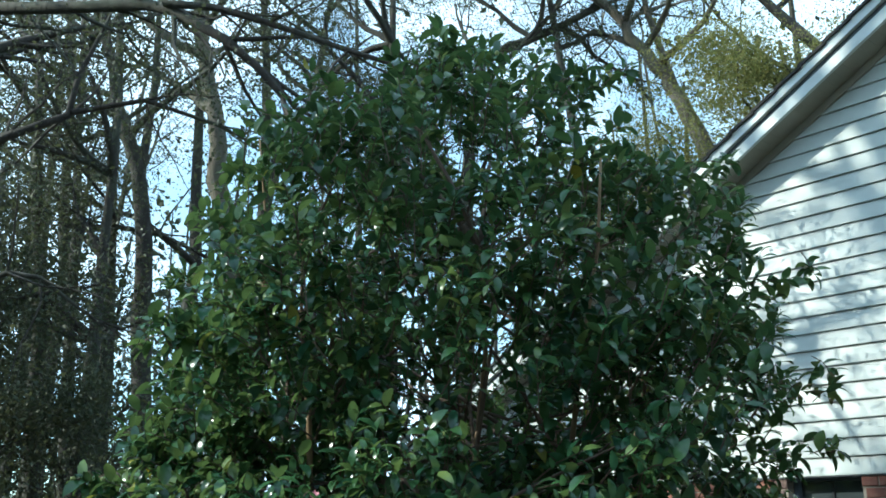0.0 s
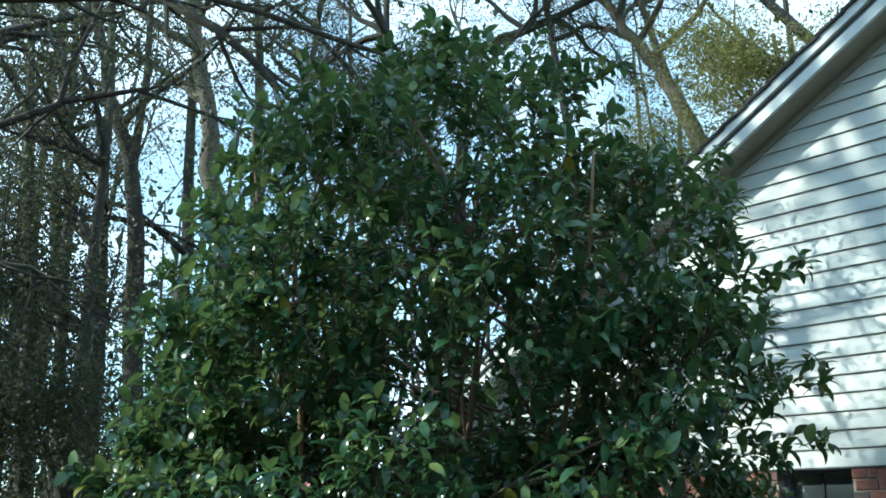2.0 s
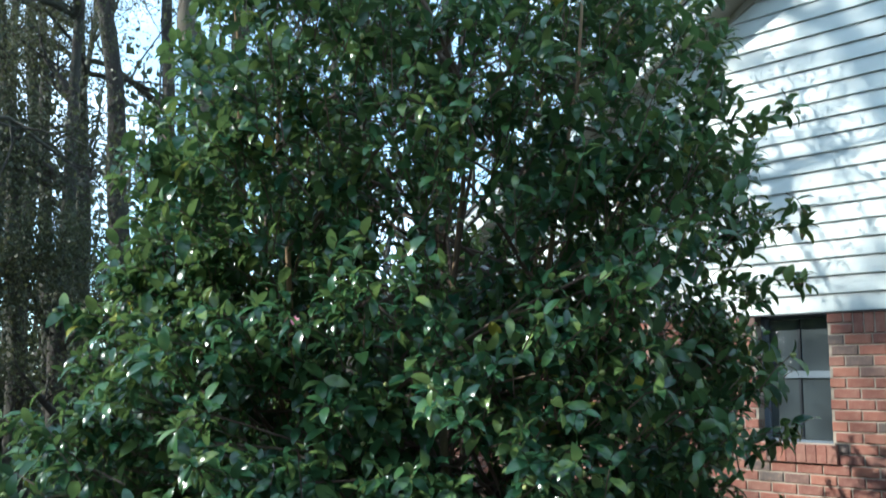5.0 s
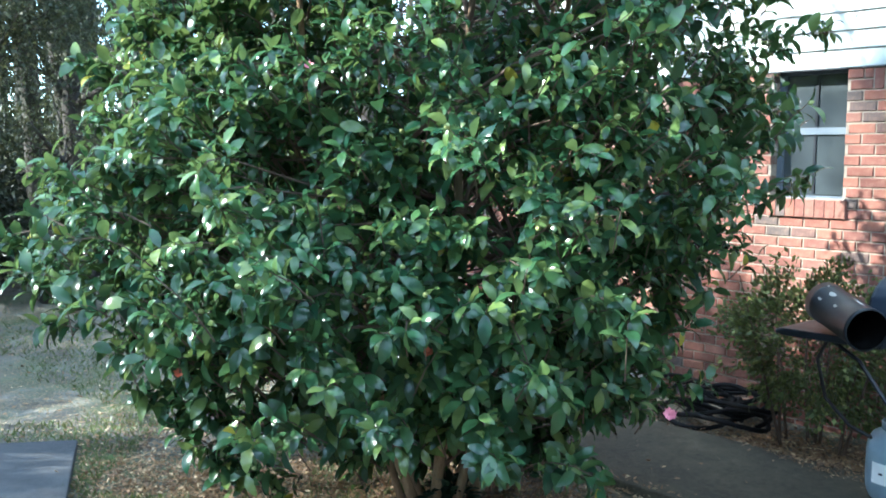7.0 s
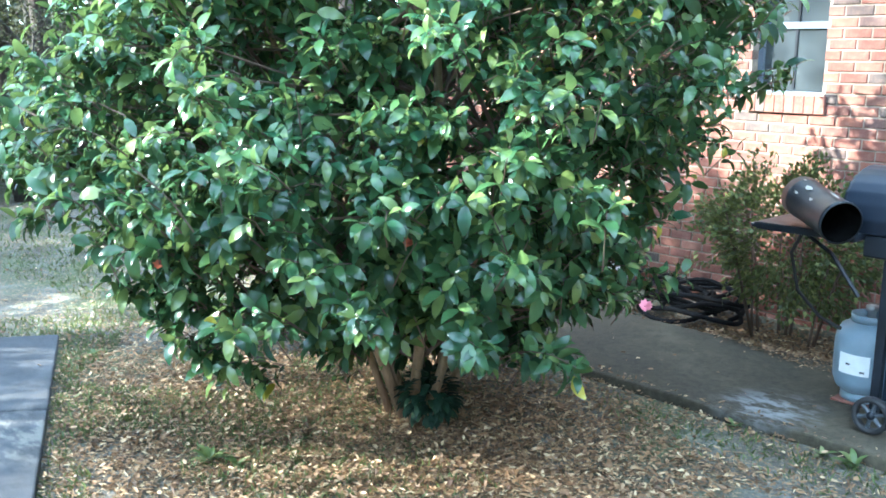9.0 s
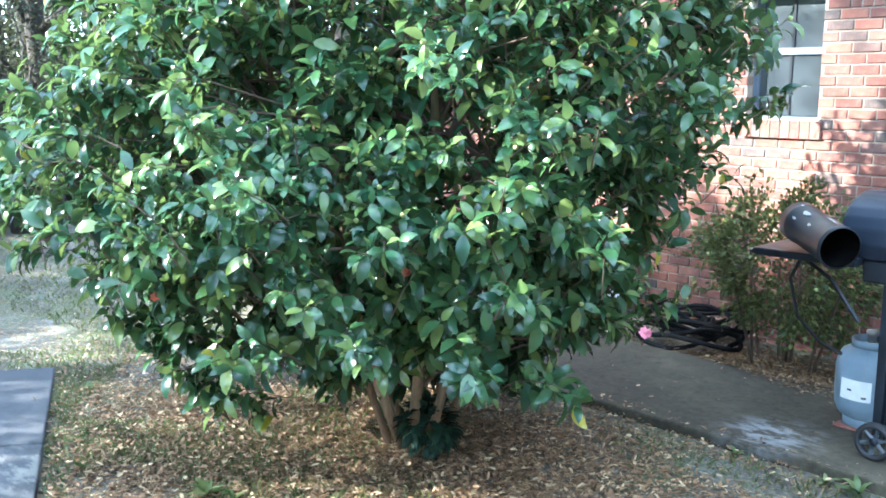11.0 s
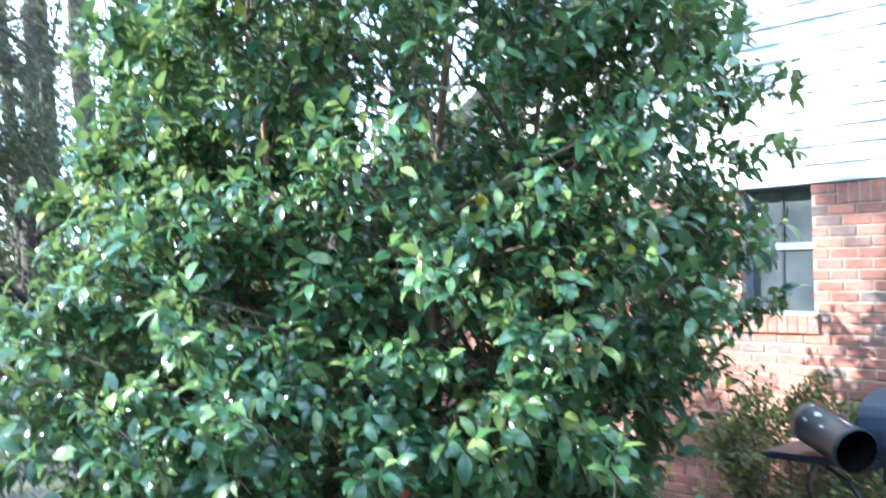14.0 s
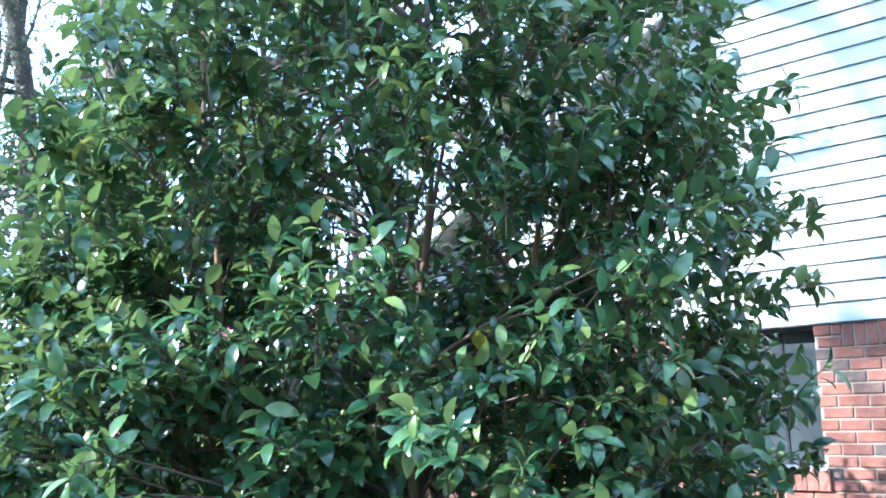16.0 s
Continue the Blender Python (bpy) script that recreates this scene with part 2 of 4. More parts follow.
# ---- mesh helpers ----
class Geo:
    """Collects vertices and faces for one mesh."""

    def __init__(self):
        self.v, self.f = [], []

    def add(self, verts, faces):
        k = len(self.v)
        self.v.extend(tuple(p) for p in verts)
        self.f.extend(tuple(k + i for i in f) for f in faces)
        return self

    def box(self, x0, y0, z0, x1, y1, z1):
        return self.add([(x, y, z) for z in (z0, z1) for y in (y0, y1) for x in (x0, x1)],
                        [(0, 2, 3, 1), (4, 5, 7, 6), (0, 1, 5, 4), (2, 6, 7, 3), (0, 4, 6, 2), (1, 3, 7, 5)])

    def prism(self, outline, y0, y1):
        """An outline in x and z, drawn out from y0 to y1."""
        k = len(outline)
        verts = [(x, y0, z) for x, z in outline] + [(x, y1, z) for x, z in outline]
        faces = [tuple(range(k)), tuple(range(2 * k - 1, k - 1, -1))] + [(i, i + k, (i + 1) % k + k, (i + 1) % k) for i in range(k)]
        return self.add(verts, faces)

    def tube(self, points, radii, sides=6, closed_ends=True):
        pts = [Vector(p) for p in points]
        verts, side = [], None
        for i, p in enumerate(pts):
            d = (pts[min(i + 1, len(pts) - 1)] - pts[max(i - 1, 0)]).normalized()
            side = d.orthogonal() if side is None else (side - d * side.dot(d))
            side.normalize()
            up = d.cross(side)
            r = radii[i] if hasattr(radii, "__len__") else radii
            verts += [p + (side * math.cos(a) + up * math.sin(a)) * r for a in (2 * math.pi * k / sides for k in range(sides))]
        faces = [(i * sides + k, i * sides + (k + 1) % sides, (i + 1) * sides + (k + 1) % sides, (i + 1) * sides + k)
                 for i in range(len(pts) - 1) for k in range(sides)]
        if closed_ends:
            faces += [tuple(range(sides - 1, -1, -1)), tuple((len(pts) - 1) * sides + k for k in range(sides))]
        return self.add(verts, faces)

    def lathe(self, profile, axis=(0, 0, 1), origin=(0, 0, 0), sides=24):
        """A profile of (radius, height) turned round an axis."""
        q = Vector((0, 0, 1)).rotation_difference(Vector(axis).normalized())
        verts = [Vector(origin) + q @ Vector((r * math.cos(a), r * math.sin(a), h)) for r, h in profile for a in (2 * math.pi * k / sides for k in range(sides))]
        faces = [(i * sides + k, i * sides + (k + 1) % sides, (i + 1) * sides + (k + 1) % sides, (i + 1) * sides + k)
                 for i in range(len(profile) - 1) for k in range(sides)]
        return self.add(verts, faces)

    def mesh(self, name, smooth=False):
        me = bpy.data.meshes.new(name)
        me.from_pydata(self.v, [], self.f)
        if smooth:
            me.shade_smooth()
        me.update()
        return me


def part(name, geo, material, parent=None, label="", smooth=False, bevel=0.0, kind=""):
    me = geo.mesh(name, smooth) if isinstance(geo, Geo) else geo
    if bevel:
        bm = bmesh.new()
        bm.from_mesh(me)
        bmesh.ops.bevel(bm, geom=bm.edges[:], offset=bevel, segments=2, affect="EDGES", profile=0.5)
        bm.to_mesh(me)
        bm.free()
    if not me.materials:
        me.materials.append(material)
    ob = new(name, me)
    ob.parent = parent
    return tagged(ob, label, kind=kind)


def thing(name, at, label, category, group="", kind=""):
    ob = new(name)
    ob.location = at
    ob.empty_display_size = 0.1
    return tagged(ob, label, category, group, kind)


# a pointed oval blade folded along its midrib, the tip bent down
STATIONS = ((0.12, 0.11, 0.035), (0.36, 0.20, 0.07), (0.64, 0.192, 0.02), (0.88, 0.098, -0.11))
LEAF = np.array([(0, 0, 0)] + [v for x, w, z in STATIONS for v in ((x, w, z), (x, 0, z - 0.25 * w), (x, -w, z))] + [(1, 0, -0.26)])
LEAF_F = [(0, 2, 1), (0, 3, 2)] + [(k, k + 1, k + 4, k + 3) for i in range(3) for k in (1 + 3 * i, 2 + 3 * i)] + [(10, 11, 13), (11, 12, 13)]
SMALL = np.array([(0, 0, 0), (0.45, 0.24, 0.05), (1, 0, -0.06), (0.45, -0.24, 0.05)])
SMALL_F = [(0, 3, 2, 1)]
# a dry leaf, its edges curled up
DRY = np.array([(0, 0, 0), (0.3, 0.19, 0.09), (0.35, 0, -0.02), (0.3, -0.19, 0.11), (0.72, 0.15, 0.10), (0.72, 0, 0.0), (0.72, -0.15, 0.07), (1, 0, 0.08)])
DRY_F = [(0, 2, 1), (0, 3, 2), (1, 2, 5, 4), (2, 3, 6, 5), (4, 5, 7), (5, 6, 7)]


def leaves_mesh(name, at, way, normal, length, width=1.0, small=False, smooth=True, dry=False):
    """One mesh of many leaves: where each starts, the way it points, its upper side and its length."""
    shape, faces = (SMALL, SMALL_F) if small else (DRY, DRY_F) if dry else (LEAF, LEAF_F)
    at, way, normal = np.asarray(at, float), np.asarray(way, float), np.asarray(normal, float)
    way = way / np.linalg.norm(way, axis=1)[:, None]
    side = np.cross(normal, way)
    side /= np.linalg.norm(side, axis=1)[:, None] + 1e-9
    up = np.cross(way, side)
    length = np.broadcast_to(np.asarray(length, float), (len(at),))[:, None, None]
    width = np.broadcast_to(np.asarray(width, float), (len(at),))[:, None, None]
    v = at[:, None, :] + length * (shape[None, :, 0:1] * way[:, None, :] + width * shape[None, :, 1:2] * side[:, None, :] + shape[None, :, 2:3] * up[:, None, :])
    n, k = len(at), len(shape)
    me = bpy.data.meshes.new(name)
    me.vertices.add(n * k)
    me.vertices.foreach_set("co", v.astype(np.float32).ravel())
    loops = np.concatenate([np.array(f) for f in faces])
    sizes = np.array([len(f) for f in faces])
    all_loops = (loops[None, :] + k * np.arange(n)[:, None]).ravel()
    me.loops.add(len(all_loops))
    me.loops.foreach_set("vertex_index", all_loops.astype(np.int32))
    starts = np.concatenate([[0], np.cumsum(np.tile(sizes, n))[:-1]])
    me.polygons.add(n * len(faces))
    me.polygons.foreach_set("loop_start", starts.astype(np.int32))
    if smooth:
        me.polygons.foreach_set("use_smooth", np.ones(n * len(faces), bool))
    me.update(calc_edges=True)
    me.validate()
    return me


def unit(rng, n):
    d = rng.normal(size=(n, 3))
    return d / np.linalg.norm(d, axis=1)[:, None]


# ---- ground ----
rng = np.random.default_rng(5)
g = Geo()
edge = sorted({*np.round(np.arange(-14, 8.01, 0.25), 3)} | {-1500, -400, -120, -60, -35, -22, 14, 25, 45, 90, 300, 1500})
ys = sorted({*np.round(np.arange(-6, 16.01, 0.25), 3)} | {-1500, -400, -120, -60, -30, -15, 22, 32, 50, 90, 300, 1500})


def ground_height(x, y):
    """Gently uneven soil, level along the path, the slab and the wall."""
    calm = min(1, abs(y - 2.65) / 1.5, max(0.15, math.hypot(x + 3.2, y + 1.6) / 3))
    return -0.012 + 0.02 * calm * noise.noise((x * 0.8, y * 0.8, 0)) + 0.012 * calm * noise.noise((x * 2.7, y * 2.7, 3))


for y in ys:
    for x in edge:
        near = abs(x) < 16 and abs(y) < 17
        g.v.append((x, y, ground_height(x, y) if near else -0.02))
k = len(edge)
g.f = [(j * k + i, j * k + i + 1, (j + 1) * k + i + 1, (j + 1) * k + i) for j in range(len(ys) - 1) for i in range(k - 1)]
tagged(part("ground", g, M["soil"], smooth=True), "bare soil with thin grass under scattered leaves", "ground", kind="structure")

# ---- concrete path and slab ----
path = Geo()
for x0, x1 in ((-5.2, -2.31), (-2.3, 1.69), (1.7, 4.4)):
    xs = np.arange(x0, x1, 0.05)
    rim = [(x, 2.10 + 0.03 * noise.noise((x * 2.1, 0, 4)) + 0.02 * noise.noise((x * 9, 0, 1))) for x in xs] + [(x, 3.2 + 0.015 * noise.noise((x * 3, 5, 4))) for x in xs[::-1]]
    k = len(rim)
    path.add([(x, y, -0.12) for x, y in rim] + [(x, y, 0.045) for x, y in rim], [tuple(range(k - 1, -1, -1)), tuple(range(k, 2 * k))] + [(j, (j + 1) % k, (j + 1) % k + k, j + k) for j in range(k)])
tagged(part("pavement_path", path, M["concrete"], bevel=0.012), "weathered concrete garden path along the brick wall", "path", kind="structure")
slab = Geo()
CORNER, FAR = Vector((-3.15, 0.29, 0)), Vector((-1.16, -0.61, 0))
along, across = (FAR - CORNER).normalized(), Vector((-0.53, -0.85, 0)).normalized()
for s0, s1 in ((0, 1.27), (1.285, 2.6), (2.615, 3.9)):
    q = [CORNER + along * s0, CORNER + along * s1, CORNER + along * s1 + across * 3, CORNER + along * s0 + across * 3]
    slab.add([(p.x, p.y, -0.1) for p in q] + [(p.x, p.y, 0.03) for p in q], [(3, 2, 1, 0), (4, 5, 6, 7), (0, 1, 5, 4), (1, 2, 6, 5), (2, 3, 7, 6), (3, 0, 4, 7)])
tagged(part("pavement_slab", slab, M["slab_concrete"], bevel=0.01), "smooth grey concrete slab lying flush in the lawn", "slab", kind="structure")

# ---- house ----
WALL, SIDING_Z, RAKE0, PITCH, RIDGE, BACK = 4.0, 2.285, 4.812, 0.565, 1.0, 11.5
LEFT, RIGHT = -4.05, 6.05
house = thing("house", (0, 6, 0), "single-storey brick house with a white-sided gable", "house")
house.matrix_world = Matrix.Identity(4)
WX0, WX1, WZ0, WZ1 = -0.815, -0.325, 1.465, 2.285
g = Geo()
for x0, x1, z0, z1 in ((LEFT, WX0, -0.2, SIDING_Z), (WX1, RIGHT, -0.2, SIDING_Z), (WX0, WX1, -0.2, WZ0)):
    g.box(x0, WALL + 0.008, z0, x1, WALL + 0.2, z1)
wall = part("brick_wall", g, M["mortar"], house, "red brick wall with pale mortar joints")
g = Geo()
g.box(LEFT, WALL + 0.2, -0.2, LEFT + 0.2, BACK, 2.5).box(RIGHT - 0.2, WALL + 0.2, -0.2, RIGHT, BACK, 2.5).box(LEFT, BACK, -0.2, RIGHT, BACK + 0.2, 2.5)
part("rear_wall", g, M["brick_joined"], house)
g = Geo()
top = RAKE0 + PITCH * RIDGE
g.prism([(LEFT, SIDING_Z), (RIGHT, SIDING_Z), (RIDGE, top)], WALL + 0.03, WALL + 0.2)
part("rear_gable", Geo().prism([(LEFT, 2.5), (RIGHT, 2.5), (RIDGE, top)], BACK, BACK + 0.2), M["siding"], house)
gable = part("gable_wall", g, M["siding"], house, "white horizontal lap siding")

# lap boards, each with a drip lip that stands proud of the one below
LAP, z = 0.113, SIDING_Z - 0.008
while z < top - 0.02:
    x0 = max(LEFT + 0.02, (z - 0.05 - RAKE0) / PITCH)
    x1 = min(RIGHT, 2 * RIDGE - x0)
    if x1 - x0 > 0.3:
        p = [(WALL + 0.028, z + LAP + 0.006), (WALL + 0.004, z + LAP), (WALL - 0.006, z + LAP * 0.5), (WALL - 0.012, z + 0.012), (WALL - 0.012, z + 0.004), (WALL + 0.004, z + 0.004), (WALL + 0.028, z + 0.012)]
        k = len(p)
        g = Geo().add([(max(x0, (q - 0.07 - RAKE0) / PITCH), y, q) for y, q in p] + [(min(x1, 2 * RIDGE - (q - 0.07 - RAKE0) / PITCH), y, q) for y, q in p],
                      [tuple(range(k)), tuple(range(2 * k - 1, k - 1, -1))] + [(j, j + k, (j + 1) % k + k, (j + 1) % k) for j in range(k)])
        part("board", g, M["siding"], gable)
    z += LAP
part("starter_strip", Geo().box(LEFT, WALL - 0.008, SIDING_Z - 0.012, RIGHT, WALL + 0.02, SIDING_Z + 0.002), M["frame_dark"], gable, "dark drip strip")

# roof with its rake boards
OUT = 0.25
roof = new("roof")
roof.parent = house
for sgn in (-1, 1):
    def rake(x):
        return RAKE0 + PITCH * (RIDGE - abs(x - RIDGE))
    e = LEFT - 0.45 if sgn < 0 else RIGHT + 0.45
    g = Geo().prism([(e, rake(e) + 0.16), (RIDGE, rake(RIDGE) + 0.16), (RIDGE, rake(RIDGE) + 0.26), (e, rake(e) + 0.26)], WALL - OUT + 0.04, BACK + OUT)
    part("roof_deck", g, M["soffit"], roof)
    g = Geo()
    rows, run = 30, (RIDGE - e) / 30
    for r in range(rows):
        xa, xb = e + run * r - 0.02 * sgn * -1, e + run * (r + 1)
        za, zb = rake(xa) + 0.285, rake(xb) + 0.27
        g.prism([(xa, za - 0.022), (xb, zb - 0.022), (xb, zb), (xa, za)], WALL - OUT - 0.045, BACK + OUT + 0.04)
    part("shingle_course", g, M["shingle"], roof, "dark asphalt shingles", kind="stuff")
    part("fascia_board", Geo().prism([(e, rake(e) + 0.068), (RIDGE, rake(RIDGE) + 0.068), (RIDGE, rake(RIDGE) + 0.15), (e, rake(e) + 0.15)], WALL - OUT, WALL - OUT + 0.03), M["trim"], roof, "white rake board")
    # dark strip: the shade below the drip edge, put in as colour
    part("fascia_band", Geo().prism([(e, rake(e) + 0.152), (RIDGE, rake(RIDGE) + 0.152), (RIDGE, rake(RIDGE) + 0.185), (e, rake(e) + 0.185)], WALL - OUT + 0.006, WALL - OUT + 0.03), M["frame_dark"], roof, "dark strip painting the groove's shade")
    part("drip_edge", Geo().prism([(e, rake(e) + 0.187), (RIDGE, rake(RIDGE) + 0.187), (RIDGE, rake(RIDGE) + 0.262), (e, rake(e) + 0.262)], WALL - OUT - 0.025, WALL - OUT + 0.03), M["trim"], roof, "white drip edge")
    # ribbed soffit across the overhang, its shade darkened into the colour
    low, steps = [], 90
    for r in range(steps):
        for q, dip in ((0.0, 0.0), (0.9, 0.0), (0.93, 0.003), (0.97, 0.003)):
            x = e + (RIDGE - e) * (r + q) / steps
            low.append((x, rake(x) + 0.078 + dip))
    part("soffit", Geo().prism(low + [(RIDGE, rake(RIDGE) + 0.1), (e, rake(e) + 0.1)], WALL - OUT + 0.03, WALL + 0.03), M["soffit"], roof, "cream ribbed soffit, coloured dark as if shaded")
    # added brownish strip that paints the shade at the top of the siding
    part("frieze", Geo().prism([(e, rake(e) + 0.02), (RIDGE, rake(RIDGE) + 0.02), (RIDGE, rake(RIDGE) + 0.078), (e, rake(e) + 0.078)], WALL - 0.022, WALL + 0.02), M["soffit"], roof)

# window, two sashes with a middle bar
window = new("window")
window.parent = house
Y = WALL + 0.085
g = Geo().box(WX0, Y, WZ0, WX0 + 0.035, Y + 0.07, WZ1).box(WX1 - 0.03, Y, WZ0, WX1, Y + 0.07, WZ1).box(WX0, Y, WZ0, WX1, Y + 0.07, WZ0 + 0.016).box(WX0, Y, WZ1 - 0.03, WX1, Y + 0.07, WZ1)
part("window_frame", g, M["frame"], window, "grey-blue metal frame")
xm, zm = (WX0 + WX1) / 2, 1.895
g = Geo().box(WX0 + 0.035, Y + 0.012, zm - 0.022, WX1 - 0.03, Y + 0.05, zm + 0.022)
part("meeting_rail", g, M["rail"], window, "pale meeting rail")
g = Geo().box(xm - 0.008, Y + 0.03, zm + 0.022, xm + 0.008, Y + 0.05, WZ1 - 0.03)
part("upper_muntin", g, M["black"], window)
g = Geo().box(xm - 0.008, Y + 0.02, WZ0 + 0.03, xm + 0.008, Y + 0.034, zm - 0.022)
part("lower_muntin", g, M["black"], window)
part("pane", Geo().box(WX0 + 0.03, Y + 0.04, zm, WX1 - 0.03, Y + 0.046, WZ1 - 0.02), M["glass"], window)
part("pane", Geo().box(WX0 + 0.03, Y + 0.028, WZ0 + 0.02, WX1 - 0.03, Y + 0.034, zm), M["glass"], window)
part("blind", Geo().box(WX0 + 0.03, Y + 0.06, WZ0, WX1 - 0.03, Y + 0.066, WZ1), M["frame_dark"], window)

# ---- camellia ----
BASE = Vector((-0.81, 1.05, 0))
R_SIDE, R_BACK = Vector((0.67, 0.74, 0)), Vector((-0.74, 0.67, 0))
PROFILE = np.array([(0.15, 0.4, 0.5), (0.33, 0.82, 0.62), (0.45, 1.0, 0.86), (0.72, 1.22, 1.1), (1.0, 1.52, 1.18), (1.25, 1.8, 1.26), (1.6, 1.78, 1.5), (2.0, 1.54, 1.56),
                    (2.35, 1.42, 1.6), (2.7, 1.34, 1.64), (3.05, 1.25, 1.6), (3.3, 1.2, 1.46), (3.6, 1.04, 1.3), (3.78, 0.84, 1.04), (3.9, 0.58, 0.88), (4.08, 0.34, 0.7), (4.25, 0.08, 0.2)])


def crown_radius(z, a):
    """How far the crown reaches at height z in the direction a (0: to the house, pi: away from it)."""
    left, right = np.interp(z, PROFILE[:, 0], PROFILE[:, 1]), np.interp(z, PROFILE[:, 0], PROFILE[:, 2])
    w = (1 + np.cos(a)) / 2
    r = left * (1 - w) + right * w
    low = min(1, max(0, (1.35 - z) / 0.6)) * max(0, -np.cos(a))
    return 0.93 * r * (1 - 0.04 * np.sin(a) ** 2) * (1 - 0.2 * low * max(0, -np.sin(a)))


camellia = thing("camellia_tree", BASE, "large glossy-leaved camellia with several stems and a few flowers", "tree")
camellia.matrix_world = Matrix.Identity(4)
rng = np.random.default_rng(11)
stems = []
for k in range(8):
    a = 2 * math.pi * k / 8 + rng.uniform(-0.3, 0.3)
    foot = BASE + (R_SIDE * math.cos(a) + R_BACK * math.sin(a)) * rng.uniform(0.06, 0.13)
    lean, tall = rng.uniform(0.65, 0.95), rng.uniform(2.9, 4.0)
    pts = []
    for j in range(9):
        q = j / 8
        pts.append(foot + (R_SIDE * math.cos(a) + R_BACK * math.sin(a)) * (lean * (1.45 * q - 0.45 * q * q)) + Vector((rng.normal(0, 0.03), rng.normal(0, 0.03), tall * q - 0.03)))
    stems.append(pts)
    r0 = rng.uniform(0.017, 0.03)
    part("stem", Geo().tube(pts, [r0 * (1 - 0.8 * j / 8) for j in range(9)], 8), M["stem_bark"], camellia, smooth=True)

tips, outs = [], []
n_tips = 5350
while len(tips) < n_tips:
    z = rng.uniform(0.18, 4.25)
    a = rng.uniform(0, 2 * math.pi)
    r = crown_radius(z, a)
    if r < 0.12 or rng.uniform() > r / 1.6:
        continue
    if z > 2.2 and rng.uniform() < min(0.5, 0.32 * (z - 2.2)):
        continue
    if 1.9 < z < 3.3 and math.sin(a) > 0.2 and math.cos(a) > -0.4 and rng.uniform() < 0.4:
        continue
    lump = 1 + 0.16 * noise.noise((math.cos(a) * 2.2, math.sin(a) * 2.2, z * 1.9)) + 0.1 * noise.noise((math.cos(a) * 5, math.sin(a) * 5, z * 4.5))
    f = 1 - 0.62 * rng.uniform() ** 2.0
    # open pockets between the sprays, wider high up and towards the house
    hollow = noise.noise((math.cos(a) * 3 + 9, math.sin(a) * 3, z * 2.8)) + 0.5 * noise.noise((math.cos(a) * 7, math.sin(a) * 7 + 4, z * 6))
    if hollow > (0.26 if z < 2.4 else 0.2 if z < 3.0 else 0.07) - (0.19 if 1.9 < z < 3.0 else 0.15 if 1.1 < z < 3.2 else 0.05) * max(0, math.cos(a)) + 0.14 * max(0, -math.sin(a)) and rng.uniform() < 0.9:
        continue
    if z < 0.4 - 0.54 * math.sin(a) * f * min(1.1, r):
        continue
    d = R_SIDE * math.cos(a) + R_BACK * math.sin(a)
    if f > 0.93 and rng.uniform() < 0.16:
        f *= rng.uniform(1.02, 1.1)
    spray = BASE + d * (r * lump * f) + Vector((0, 0, z))
    out = (d * (0.9 if z > 0.5 else 1.0) + Vector((0, 0, 0.2 + 0.5 * (z / 4.2) ** 2 + (0.5 if z > 3.2 else 0)))).normalized()
    for _ in range(rng.integers(3, 8)):
        tips.append(spray + Vector(rng.normal(0, 0.06, 3)) - out * abs(rng.normal(0, 0.08)))
        outs.append(out)

# long sprays that stand out of the crown: side, height and depth of the tip from the foot, and length
SPRAYS = ((1.72, 3.1, 0.1, 0.5), (1.74, 2.6, 0.0, 0.5), (1.68, 2.28, -0.1, 0.5), (1.62, 1.98, 0.2, 0.45), (1.6, 1.6, -0.2, 0.45), (1.42, 3.68, 0.1, 0.5), (1.52, 3.25, 0.2, 0.4), (0.88, 4.16, 0.0, 0.45),
          (0.56, 4.08, -0.1, 0.4), (0.26, 4.12, 0.1, 0.35), (-0.05, 4.27, 0.2, 0.5), (-0.24, 4.12, 0.0, 0.4), (-0.6, 3.86, -0.1, 0.35), (-0.97, 3.85, 0.0, 0.4), (-1.1, 3.66, 0.1, 0.35), (-1.22, 3.4, 0.1, 0.35),
          (-1.36, 2.7, -0.2, 0.4), (-1.52, 2.1, -0.3, 0.4), (-1.82, 1.62, 0.0, 0.4), (-1.9, 1.24, -0.1, 0.45), (-1.86, 1.36, -0.3, 0.4), (-1.7, 0.96, -0.2, 0.4), (1.3, 1.3, -0.1, 0.35), (1.18, 0.72, -0.2, 0.4),
          (0.04, 1.77, -1.66, 0.5), (0.42, 1.6, -1.5, 0.4), (-0.1, 1.2, -1.5, 0.45), (-0.4, 1.05, -1.4, 0.45), (0.3, 1.05, -1.4, 0.4), (-0.45, 1.53, -1.28, 0.4), (-0.75, 1.25, -1.2, 0.4), (0.62, 1.25, -1.3, 0.4),
          (-0.2, 0.86, -1.42, 0.4), (0.2, 0.8, -1.36, 0.4), (-0.62, 0.78, -1.25, 0.4), (0.55, 0.62, -1.1, 0.4), (0.7, 0.36, 0.0, 0.35),
          (-1.22, 0.77, -0.5, 0.4), (-1.12, 0.66, -0.5, 0.35), (-0.98, 0.56, -0.52, 0.35), (-0.88, 0.43, -0.5, 0.35),
          (-0.2, 0.77, -0.85, 0.3), (-0.03, 0.8, -0.85, 0.35), (0.04, 0.7, -0.8, 0.3), (0.16, 0.78, -0.85, 0.35), (-0.11, 0.94, -1.0, 0.35), (0.07, 0.94, -1.0, 0.35), (0.25, 0.67, -0.8, 0.3),
          (-0.13, 1.5, -1.2, 0.4), (-0.01, 1.52, -1.2, 0.45), (0.12, 1.47, -1.2, 0.4), (-0.08, 1.41, -1.2, 0.35))
